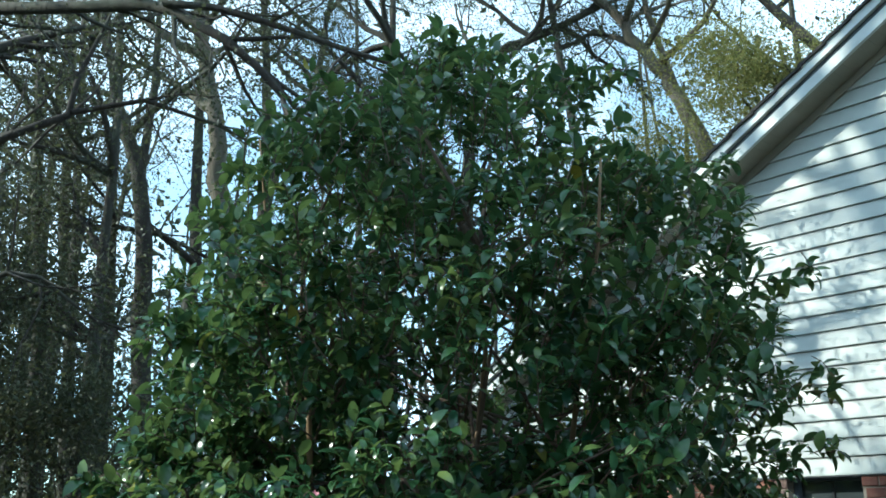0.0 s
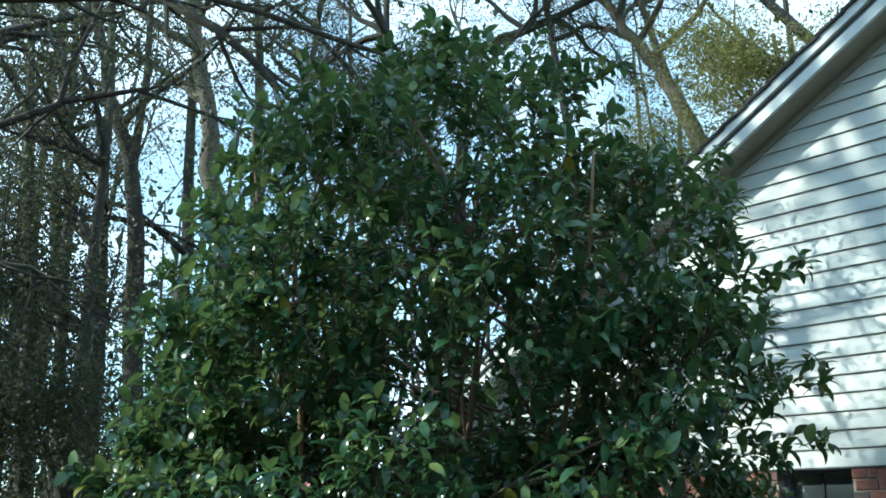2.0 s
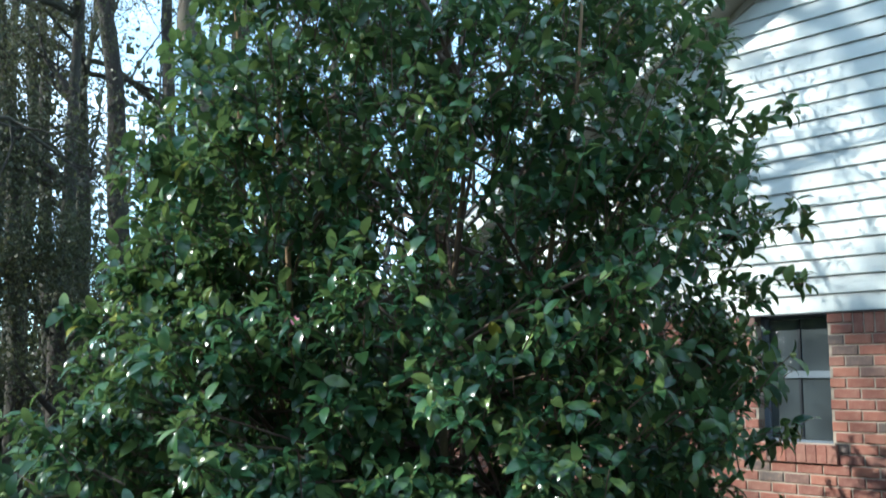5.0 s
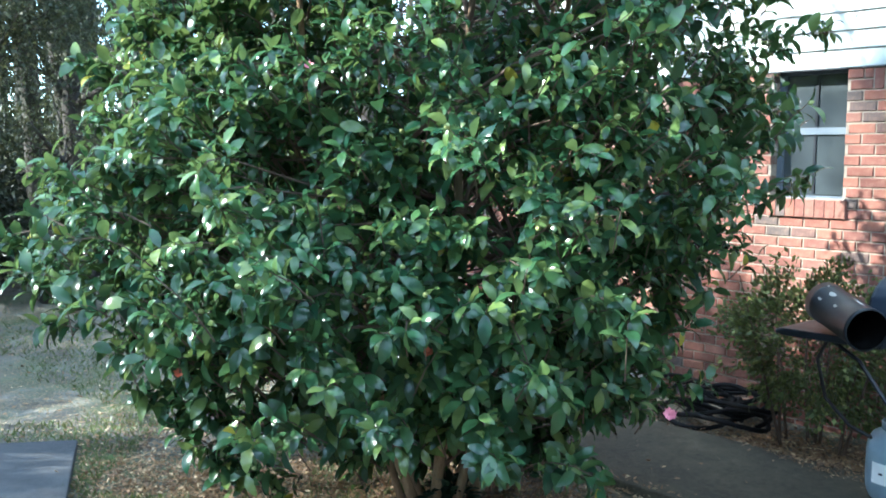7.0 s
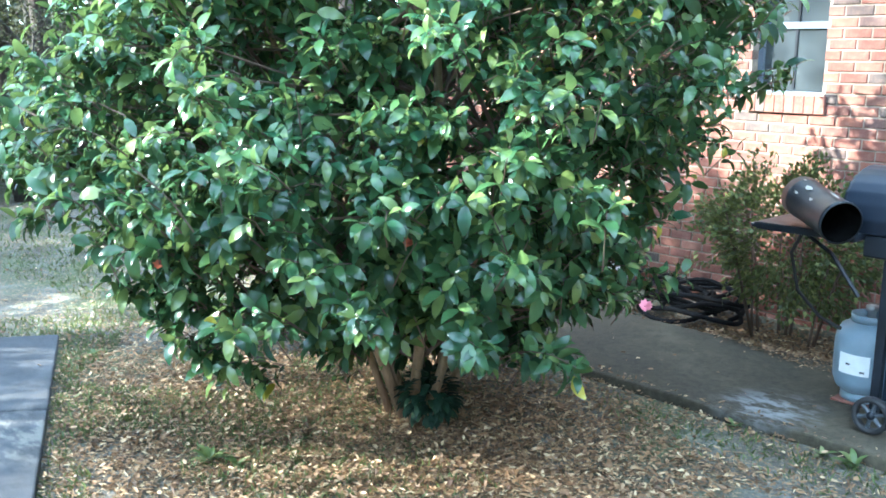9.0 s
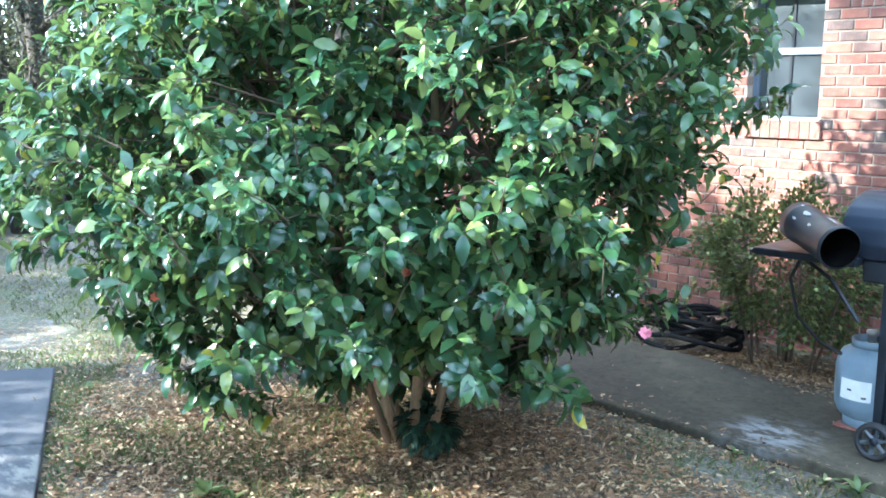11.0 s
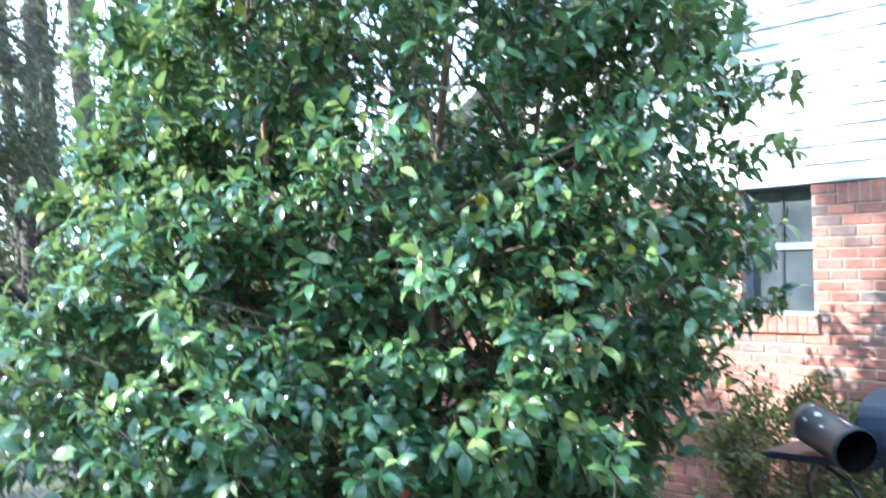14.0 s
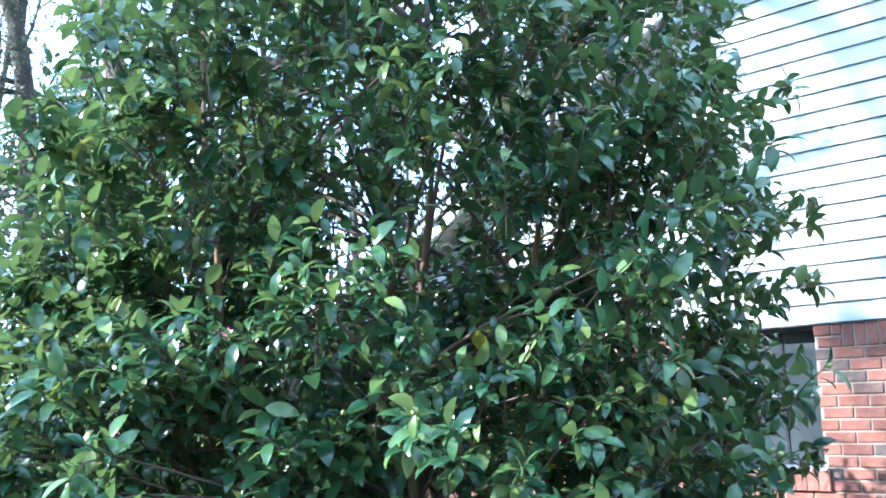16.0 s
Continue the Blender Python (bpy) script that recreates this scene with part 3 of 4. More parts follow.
for s, z, depth, length in SPRAYS:
    end = BASE + R_SIDE * s + R_BACK * depth + Vector((0, 0, z))
    out = (R_SIDE * s + R_BACK * depth).normalized()
    droop = 0.55 if z > 3.3 else 0.1
    for k in range(5):
        q = k / 5
        for _ in range(1 + (k < 3)):
            tips.append(end - (out + Vector((0, 0, droop))).normalized() * length * q + Vector(rng.normal(0, 0.022 + 0.05 * q, 3)))
            outs.append((out + Vector((0, 0, droop))).normalized())

twigs = Geo()
P, W, N, L = [], [], [], []
for tip, out in zip(tips, outs):
    out = (out + Vector(rng.normal(0, 0.35, 3))).normalized()
    back = tip - out * rng.uniform(0.12, 0.24) - Vector((0, 0, rng.uniform(0.0, 0.08)))
    twigs.tube([back, (tip + back) / 2 + Vector((0, 0, 0.015)), tip], [0.0032, 0.0026, 0.0018], 3, False)
    spin = rng.uniform(0, 6.28)
    side = out.orthogonal().normalized()
    up2 = out.cross(side)
    for j in range(rng.integers(6, 11)):
        q = 1 - (j / 11) ** 1.15
        at = back.lerp(tip, max(0.1, q))
        spin += 2.4
        rad = side * math.cos(spin) + up2 * math.sin(spin)
        high = min(1, max(0, (at.z - 0.9) / 1.6))
        way = (rad * rng.uniform(0.6, 1.0) + out * rng.uniform(0.15, 0.8) + Vector((0, 0, rng.uniform(-0.48 + 0.25 * high, 0.18 + 0.2 * high)))).normalized()
        nor = Vector((0, 0, 0.8 + 0.5 * high)) + out * (0.7 - 0.45 * high) + Vector(rng.normal(0, 0.42, 3))
        P.append(at + rad * 0.004), W.append(way), N.append(nor), L.append(rng.uniform(0.054, 0.105) * (1.1 if at.z < 1.3 else 0.95) * (0.84 if (at - BASE).dot(R_BACK) < -1.1 else 1.0))
for k in range(190):
    tip, out = tips[k * 23 % len(tips)], outs[k * 23 % len(tips)]
    pts = stems[rng.integers(0, 8)]
    z = max(0.35, tip.z - rng.uniform(0.3, 0.9))
    near = min(pts, key=lambda p: abs(p.z - z) + 0.3 * (p - tip).length)
    mid = near.lerp(tip, 0.55) + Vector((*rng.normal(0, 0.05, 2), 0.08))
    part("branch", Geo().tube([near, near.lerp(mid, 0.5) + Vector((0, 0, 0.03)), mid, tip - out * 0.12], [0.011, 0.009, 0.006, 0.003], 5, False), M["twig"], camellia, smooth=True)
# sprout at the foot, its leaves coloured darker than the crown's
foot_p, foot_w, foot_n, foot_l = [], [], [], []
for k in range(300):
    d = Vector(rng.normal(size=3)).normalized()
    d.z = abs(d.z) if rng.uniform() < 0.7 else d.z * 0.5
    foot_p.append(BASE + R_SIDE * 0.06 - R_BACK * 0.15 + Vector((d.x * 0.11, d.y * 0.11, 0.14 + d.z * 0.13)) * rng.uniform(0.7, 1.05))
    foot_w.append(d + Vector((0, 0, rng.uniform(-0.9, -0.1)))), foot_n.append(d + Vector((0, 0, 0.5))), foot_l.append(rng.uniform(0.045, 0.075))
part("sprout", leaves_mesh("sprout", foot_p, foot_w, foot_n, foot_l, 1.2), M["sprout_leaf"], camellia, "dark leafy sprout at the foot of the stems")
part("twig_mass", twigs, M["twig"], camellia, kind="stuff")
P, W, N, L = np.array(P), np.array(W), np.array(N), np.array(L)
toward = P @ np.array(-R_BACK) - 0.35 * np.abs(P @ np.array(R_SIDE) - BASE.dot(R_SIDE)) - 0.9 * np.abs(P[:, 2] - 1.5)
front = np.argsort(-toward)[:300]
keep = np.ones(len(P), bool)
keep[front] = False
part("leaves", leaves_mesh("leaves", P[keep], W[keep], N[keep], L[keep], rng.uniform(0.95, 1.3, keep.sum())), M["camellia_leaf"], camellia, "dark glossy oval leaves", kind="stuff")
for i in front:
    me = leaves_mesh("leaf", [(0, 0, 0)], W[i:i + 1], N[i:i + 1], L[i], 1.12)
    part("leaf", me, M["camellia_leaf_single"], camellia).location = P[i]
bud = Geo().lathe([(0.0, 0), (0.007, 0.004), (0.009, 0.011), (0.007, 0.019), (0.0, 0.024)], sides=7).mesh("bud", True)
n_tips = len(tips)
order = rng.permutation(n_tips)
rest = Geo()
for k in order[280:700]:
    q = outs[k].to_track_quat("Z", "Y")
    rest.add([tips[k] + q @ v.co for v in bud.vertices], [tuple(f.vertices) for f in bud.polygons])
part("bud_mass", rest, M["bud"], camellia, "pale green flower buds", True, kind="stuff")
for k in order[:280]:
    ob = part("bud", bud, M["bud"], camellia)
    ob.location = tips[k]
    ob.rotation_euler = outs[k].to_track_quat("Z", "Y").to_euler()


def flower(at, colour, size):
    g = Geo()
    for k in range(9):
        a, tilt = 2.4 * k, 0.5 + 0.06 * k
        d = Vector((math.cos(a), math.sin(a), 0))
        s = Vector((-d.y, d.x, 0))
        g.add([Vector((0, 0, 0)), d * size * 0.5 + s * size * 0.3 + Vector((0, 0, size * tilt * 0.4)), d * size * 0.85 + Vector((0, 0, size * tilt * 0.75)), d * size * 0.5 - s * size * 0.3 + Vector((0, 0, size * tilt * 0.4))], [(0, 1, 2, 3)])
    ob = part("flower", g, M[colour], camellia, {"pink": "pink blossom", "pale": "pale pink opening bud", "rust": "withered rust-coloured blossom"}[colour], smooth=True)
    ob.location = at
    ob.rotation_euler = (0.9, 0.2, 0.6)


for at, colour, size in (((0.115, 1.54, 0.635), "pink", 0.036), ((-0.683, -0.287, 0.953), "rust", 0.026), ((-0.012, 0.287, 1.055), "rust", 0.022), ((-0.288, -0.056, 1.53), "pale", 0.03), ((-0.257, -0.022, 2.01), "pink", 0.02)):
    flower(at, colour, size)
    near = min(tips, key=lambda p: (p - Vector(at)).length)
    part("twig", Geo().tube([near, near.lerp(Vector(at), 0.5) + Vector((0, 0, 0.02)), Vector(at)], 0.0025, 4), M["twig"], camellia)


def plant_pot(at, r, h):
    ob = thing("plant_pot", at, "empty black plastic plant pot on the ground", "plant pot", "black pots")
    part("body", Geo().lathe([(0.0, 0.0), (r * 0.75, 0.0), (r * 0.95, h * 0.9), (r * 0.87, h * 0.9), (r * 0.7, 0.03), (0.0, 0.03)], sides=24), M["rubber"], ob, smooth=True)
    part("rim", Geo().lathe([(r * 0.93, h * 0.88), (r, h * 0.88), (r, h), (r * 0.9, h), (r * 0.9, h * 0.88)], sides=24), M["rubber"], ob, smooth=True)


plant_pot((-2.42, 0.98, -0.01), 0.13, 0.2)
plant_pot((-2.1, 1.55, -0.01), 0.15, 0.24)

# ---- woods ----
def limb(g, rng, start, way, length, radius, tips, depth=0, rise=0.25):
    pts, p, d = [start.copy()], start.copy(), way.normalized()
    k = 5
    for j in range(k):
        d = (d + Vector(rng.normal(0, 0.17, 3)) + Vector((0, 0, rise * 0.12))).normalized()
        p = p + d * length / k
        pts.append(p.copy())
    g.tube(pts, [radius * (1 - 0.75 * j / k) for j in range(k + 1)], 5 if depth == 0 else 3, False)
    if depth < 2:
        for j in ((2, 3, 5) if depth == 0 else (3, 5)):
            for _ in range(2 if depth == 0 else 1):
                out = (d + Vector(rng.normal(0, 0.75, 3))).normalized()
                limb(g, rng, pts[j], out, length * rng.uniform(0.35, 0.6), radius * 0.45 * (1 - 0.5 * j / k), tips, depth + 1, rise)
    if depth > 0:
        tips.extend(pts[2:])


def woods_tree(name, trunk, radius, seed, label, limbs=9, leaves=6000, leaf="woods_leaf", size=0.05, spread=0.42, first=0.35, reach=2.6, bark="bark", group="woodland trees", extra=(), tufted=0.3):
    """A tree on a given trunk line: limbs branch off above `first` of its height, and carry small leaves in loose tufts."""
    rng = np.random.default_rng(seed)
    trunk = [Vector(p) for p in trunk]
    tree = thing(name, trunk[0], label, "tree", group)
    tree.matrix_world = Matrix.Identity(4)
    g, tips = Geo(), []
    fine = []
    for a, b in zip(trunk, trunk[1:]):
        for q in (0, 0.25, 0.5, 0.75):
            fine.append(a.lerp(b, q) + Vector((*rng.normal(0, radius * 0.16, 2), 0)))
    fine.append(trunk[-1])
    m = len(fine) - 1
    g.tube(fine, [radius * (1.25 if j == 0 else 1.0) * (1 - 0.72 * j / m) for j in range(m + 1)], 9)
    for k in range(limbs):
        at = fine[min(m, int(m * (first + (1 - first) * (k + rng.uniform()) / limbs)))]
        a = rng.uniform(0, 6.28)
        limb(g, rng, at, Vector((math.cos(a), math.sin(a), rng.uniform(0.2, 0.9))), reach * rng.uniform(0.6, 1.15), radius * 0.42, tips)
    for pts, r in extra:
        pts = [Vector(p) for p in pts]
        g.tube(pts, [r * (1 - 0.6 * j / (len(pts) - 1)) for j in range(len(pts))], 7, False)
        for p, q in zip(pts[1:], pts[2:] + [pts[-1] + (pts[-1] - pts[-2])]):
            for _ in range(2):
                limb(g, rng, p, (q - p).normalized() + Vector(rng.normal(0, 0.6, 3)), reach * 0.35, r * 0.4, tips, 1)
    part("trunk", g, M[bark], tree, smooth=True)
    if leaves and tips:
        tufts = np.array(tips)[rng.uniform(size=len(tips)) < tufted]
        centre = tufts[rng.integers(0, len(tufts), leaves)]
        pos = centre + rng.normal(0, 1, (leaves, 3)) * spread * rng.uniform(0.1, 1, (leaves, 1)) * np.array([1, 1, 0.7])
        way = unit(rng, leaves) + np.array([0, 0, -0.45])
        part("crown", leaves_mesh("crown", pos, way, unit(rng, leaves) + np.array([0, 0, 0.7]), rng.uniform(0.6, 1.3, leaves) * size, rng.uniform(0.8, 1.4, leaves), True, False), M[leaf], tree)
    return tree


TALL = "tall slender woodland tree with a dark leafy crown"
woods_tree("woodland_tree", [(-10.49, 5.67, -0.1), (-11.00, 5.44, 6.35), (-11.33, 5.06, 8.74), (-11.61, 4.76, 10.92), (-11.95, 4.48, 15.31)], 0.22, 21, "tall pale-barked tree with a thick straight trunk", 6, 16000, size=0.038, spread=0.34, bark="pale_bark", first=0.5, reach=3.4)
woods_tree("woodland_tree", [(-9.25, 3.67, -0.1), (-9.64, 3.47, 4.62), (-9.83, 3.32, 6.81), (-10.04, 2.95, 7.80), (-10.35, 2.56, 9.88), (-10.58, 2.34, 12.37)], 0.15, 22, "slender dark woodland tree forking into two stems", 5, 12000, size=0.038, spread=0.34, first=0.45,
           extra=[([(-9.83, 3.32, 6.71), (-9.86, 3.40, 8.11), (-9.95, 3.38, 9.41), (-9.98, 3.57, 11.41)], 0.07)])
woods_tree("woodland_tree", [(-10.35, 3.67, -0.1), (-10.80, 3.41, 5.45), (-11.26, 3.21, 11.34)], 0.14, 23, TALL, 7, 16000, size=0.038, spread=0.34, first=0.4)
woods_tree("woodland_tree", [(-10.48, 3.27, -0.1), (-10.92, 3.01, 4.74), (-11.38, 2.71, 10.33)], 0.13, 24, TALL, 7, 16000, size=0.038, spread=0.34, first=0.4)
woods_tree("woodland_tree", [(-8.78, 2.24, -0.1), (-9.15, 1.95, 4.39), (-9.67, 1.49, 9.42)], 0.13, 25, TALL, 7, 16000, size=0.038, spread=0.34, first=0.4)
woods_tree("woodland_tree", [(-12.15, 6.99, -0.1), (-12.64, 6.89, 9.57), (-12.83, 6.81, 12.26), (-13.10, 6.63, 16.25)], 0.13, 26, TALL, 10, 16000, size=0.038, spread=0.36, tufted=0.4, first=0.5)
woods_tree("woodland_tree", [(-12.33, 6.59, -0.1), (-12.53, 6.96, 7.77), (-12.44, 7.20, 9.28), (-12.22, 7.59, 10.10), (-12.17, 7.76, 11.10), (-12.10, 7.98, 13.31)], 0.14, 27, "woodland tree with a crooked leaning top", 9, 16000, size=0.038, spread=0.34, tufted=0.28, first=0.5)
woods_tree("woodland_tree", [(-5.54, 13.21, -0.1), (-6.65, 12.78, 8.93), (-7.15, 12.53, 10.31), (-7.59, 12.27, 11.18), (-8.22, 11.87, 12.45), (-8.79, 11.53, 14.01)], 0.2, 28, "leaning bare-limbed tree rising behind the roof", 9, 16000, size=0.038, spread=0.34, tufted=0.28, first=0.5, bark="pale_bark", reach=3.6,
           extra=[([(-7.01, 12.57, 10.01), (-7.48, 12.37, 11.99), (-7.70, 12.28, 13.58)], 0.09)])
woods_tree("woodland_tree", [(-10.08, 9.89, -0.1), (-10.31, 10.07, 8.41), (-10.04, 10.29, 11.23), (-8.58, 11.59, 12.02), (-7.86, 12.18, 12.97)], 0.16, 29, "woodland tree with one long sweeping limb", 11, 56000, size=0.038, spread=0.36, tufted=0.5, first=0.45)
woods_tree("woodland_tree", [(-3.58, 14.10, -0.1), (-4.77, 13.78, 10.65), (-5.61, 13.43, 11.90), (-6.34, 13.15, 13.66)], 0.16, 30, "leaning tree behind the roof", 7, 16000, size=0.038, spread=0.34, tufted=0.28, first=0.6, reach=3.2)
woods_tree("woodland_tree", [(-4.26, 13.57, -0.1), (-4.85, 13.33, 6.74), (-5.10, 13.01, 10.63)], 0.13, 31, "sunlit tree with dense yellow-green foliage behind the roof", 17, 80000, "olive_leaf", 0.055, 0.55, 0.55, 1.7, tufted=0.8)
woods_tree("woodland_tree", [(-6.44, 11.16, -0.1), (-6.68, 11.04, 5.62), (-6.73, 10.94, 8.22)], 0.11, 32, "smaller yellow-green tree beside the roof", 12, 36000, "olive_leaf", 0.048, 0.45, 0.45, 1.5, tufted=0.8)

woods_tree("woodland_tree", [(-7.3, 5.7, -0.1), (-7.2, 5.7, 5), (-7.1, 5.6, 9.8)], 0.14, 33, "woodland tree with a full olive-brown crown", 20, 40000, size=0.038, spread=0.34, first=0.55, reach=1.9, tufted=0.6)
# broad tree beside the lawn, its limbs hanging over the shrub
woods_tree("broad_tree", [(-7.00, -0.58, -0.1), (-7.07, -0.53, 2.54), (-7.15, -0.49, 5.55), (-8.01, 0.46, 11.01)], 0.24, 41, "broad dark tree with long overhanging limbs", 9, 16000, size=0.038, first=0.68, reach=2.6, group="",
           extra=[([(-7.0, -0.4, 5.6), (-5.08, -0.25, 5.84), (-4.22, 0.25, 5.68), (-3.57, 0.58, 5.55), (-3.34, 0.69, 5.44), (-3.01, 0.93, 5.17), (-2.89, 1.14, 4.98), (-2.79, 1.29, 4.78)], 0.06),
                  ([(-3.35, 0.62, 5.48), (-3.04, 0.85, 5.40), (-2.73, 1.11, 5.25), (-2.28, 1.46, 4.99), (-2.02, 1.73, 4.86), (-1.78, 1.94, 4.72)], 0.03),
                  ([(-7.06, -0.49, 3.95), (-4.51, 0.03, 4.65), (-4.42, 0.42, 4.91), (-4.42, 0.46, 5.24), (-4.40, 0.60, 5.71)], 0.04),
                  ([(-4.41, 0.44, 4.94), (-4.23, 0.93, 5.14), (-3.98, 1.45, 5.00), (-3.70, 1.87, 4.75)], 0.025),
                  ([(-7.06, -0.53, 3.25), (-4.43, 0.16, 3.63), (-4.36, 0.36, 3.62), (-4.22, 0.71, 3.36)], 0.028)])
# unseen tree added towards the sun to dapple the siding and brick
woods_tree("broad_tree", [(-8.0, -5.8, -0.1), (-7.7, -5.5, 4), (-7.2, -5.2, 7), (-6.9, -5.0, 12.6)], 0.26, 43, "added broad tree out of view, its high crown shading the wall", 20, 9000, size=0.09, first=0.74, tufted=0.85, reach=3.1, group="")
# three more unseen trees, added to keep sun off the ground
for k, (x, y) in enumerate(((-10.2, -12.6), (-12.6, -11.2), (-14.6, -8.6))):
    woods_tree("woodland_tree", [(x, y, -0.1), (x + 0.1, y, 4), (x, y + 0.1, 8.2)], 0.16, 90 + k, TALL, 10, 9000, size=0.11, spread=0.6, first=0.3, reach=2.4)
woods_tree("evergreen_tree", [(-7.36, 0.81, -0.1), (-7.44, 0.85, 2.53), (-7.56, 0.89, 5.53)], 0.13, 42, "dense dark evergreen tree at the edge of the lawn", 16, 60000, "woods_leaf", 0.045, 0.5, 0.45, 1.35, group="")

woods_tree("evergreen_tree", [(-8.13, 2.27, -0.1), (-8.23, 2.31, 2.99), (-8.42, 2.35, 7.09)], 0.14, 44, "dense dark evergreen tree among the bare trunks", 18, 26000, "woods_leaf", 0.042, 0.45, 0.3, 1.5, group="", tufted=0.5)

# more woods in all directions, further off
rng = np.random.default_rng(77)
spots, front_rank = [], 0
for k in range(52):
    a = rng.uniform(radians(95), radians(178)) if k < 18 else rng.uniform(radians(180), radians(440))
    d = rng.uniform(14.5, 34) if k < 18 else rng.uniform(9, 20)
    x, y = 2.3 + d * math.cos(a), -1.8 + d * math.sin(a)
    if -6 < x < 8.5 and 1.5 < y < 14:
        continue
    if k >= 18 and (Vector((x, y, 0)).normalized() - SUN_FROM).length < 0.6:
        continue
    spots.append((x, y))
    front_rank = len(spots) if k < 18 else front_rank
for k, (x, y) in enumerate(spots):
    h = rng.uniform(9, 16)
    behind = k >= front_rank
    woods_tree("woodland_tree", [(x, y, -0.1), (x + rng.normal(0, 0.2), y + rng.normal(0, 0.2), h * 0.5), (x + rng.normal(0, 0.6), y + rng.normal(0, 0.6), h)], rng.uniform(0.09, 0.19), 100 + k, TALL, 8 if behind else 5, 4500 if behind else 5000, size=0.21 if behind else 0.06, spread=0.8 if behind else 0.5, first=0.2, reach=3.2)


rng = np.random.default_rng(78)
g = Geo()
for k in range(90):
    a, d = rng.uniform(radians(88), radians(190)), rng.uniform(19, 42)
    x, y, h = 2.3 + d * math.cos(a), -1.8 + d * math.sin(a), rng.uniform(7, 15)
    lean = rng.normal(0, 0.5, 2)
    g.tube([(x, y, -0.1), (x + lean[0] * 0.4, y + lean[1] * 0.4, h * 0.5), (x + lean[0], y + lean[1], h)], [rng.uniform(0.07, 0.17), 0.08, 0.03], 6, False)
tagged(part("far_trunks", g, M["bark"], smooth=True), "many thin dark trunks deep in the woods", "woods", kind="stuff")
m = 95000
a, d = rng.uniform(radians(85), radians(195), m), rng.uniform(20, 44, m)
p = np.stack([2.3 + d * np.cos(a), -1.8 + d * np.sin(a), np.abs(rng.normal(0, 1, m)) * (3.2 + 0.13 * d)], 1)
lump = np.array([noise.noise((v[0] * 0.35, v[1] * 0.35, v[2] * 0.5)) for v in p])
p = p[lump > np.where(a > radians(146), 0.08, -0.12)]
m = len(p)
tagged(part("far_undergrowth", leaves_mesh("far_undergrowth", p, unit(rng, m), unit(rng, m), rng.uniform(0.1, 0.34, m), 1.3, True, False), M["dark_leaf"]), "dense dull green foliage deep in the woods", "woods", kind="stuff")

m = 15000
a, d = rng.uniform(radians(190), radians(445), m), rng.uniform(23, 36, m)
p = np.stack([2.3 + d * np.cos(a), -1.8 + d * np.sin(a), rng.uniform(0, 1, m) ** 0.8 * (7.5 + 2.5 * np.sin(a * 7) * np.sin(a * 17)) * d / 27], 1)
tagged(part("far_woods", leaves_mesh("far_woods", p, unit(rng, m), unit(rng, m), rng.uniform(0.5, 1.1, m), 1.3, True, False), M["woods_leaf"]), "belt of dull green woods round the garden", "woods", kind="stuff")


def bush(name, centre, rx, ry, height, count, leaf, size, seed, label, stems=9, low=0.0, category="bush", stem_radius=0.016, gaps=0.0):
    rng = np.random.default_rng(seed)
    c = Vector(centre)
    ob = thing(name, c, label, category)
    ob.matrix_world = Matrix.Identity(4)
    g = Geo()
    for k in range(stems):
        a, q = rng.uniform(0, 6.28), rng.uniform(0.3, 0.85)
        tip = c + Vector((rx * q * math.cos(a), ry * q * math.sin(a), height * rng.uniform(0.6, 0.95)))
        foot = c + Vector((rx * 0.3 * math.cos(a), ry * 0.3 * math.sin(a), -0.03))
        part("stem", Geo().tube([foot, foot.lerp(tip, 0.5) + Vector(rng.normal(0, 0.03, 3)), tip], [stem_radius, stem_radius * 0.7, stem_radius * 0.25], 5, False), M["twig"], ob, smooth=True)
    p = unit(rng, count)
    r = rng.uniform(0.25, 1, count) ** 0.45
    lump = np.array([1 + 0.3 * noise.noise((v[0] * 2.5 + seed, v[1] * 2.5, v[2] * 2.5)) for v in p])
    pos = p * (r * lump)[:, None] * np.array([rx, ry, (height - low) / 2]) + np.array([c.x, c.y, low + (height - low) / 2])
    pos[:, 2] = np.maximum(pos[:, 2], 0.02)
    if gaps:
        full = np.array([noise.noise((v[0] * 6.5, v[1] * 6.5, v[2] * 5.0)) for v in pos]) < gaps
        pos, p = pos[full], p[full]
        count = len(p)
    part("foliage", leaves_mesh("foliage", pos, p + unit(rng, count) * 0.8, unit(rng, count) + np.array([0, 0, 0.8]), rng.uniform(0.7, 1.3, count) * size, 1.2, True, False), M[leaf], ob)
    return ob


bush("hedge_bush", (-10.49, 1.66, 0), 1.3, 1.3, 2.3, 12000, "dark_leaf", 0.09, 51, "dense dark green bush at the edge of the lawn")
bush("hedge_bush", (-11.59, 3.81, 0), 1.5, 1.3, 2.0, 12000, "dark_leaf", 0.09, 52, "dense dark green bush at the edge of the lawn")
bush("hedge_bush", (-9.71, -0.10, 0), 1.3, 1.3, 2.1, 12000, "dark_leaf", 0.09, 53, "dense dark green bush at the edge of the lawn")
for k in range(10):
    bush("undergrowth", (-13.5 + rng.uniform(-2, 1), -3 + k * 1.7, 0), rng.uniform(1.2, 2), rng.uniform(1.1, 1.8), rng.uniform(1.4, 3.4), 4000, "dark_leaf", 0.15, 60 + k, "tangled green undergrowth below the trees")
for k, (x, y) in enumerate(((-7.4, -9.2), (-9.6, -7.9), (-4.6, -10.4), (-2.0, -11.2))):
    bush("undergrowth", (x, y, 0), 1.9, 1.7, 3.2, 3000, "woods_leaf", 0.2, 80 + k, "tangled green undergrowth below the trees")
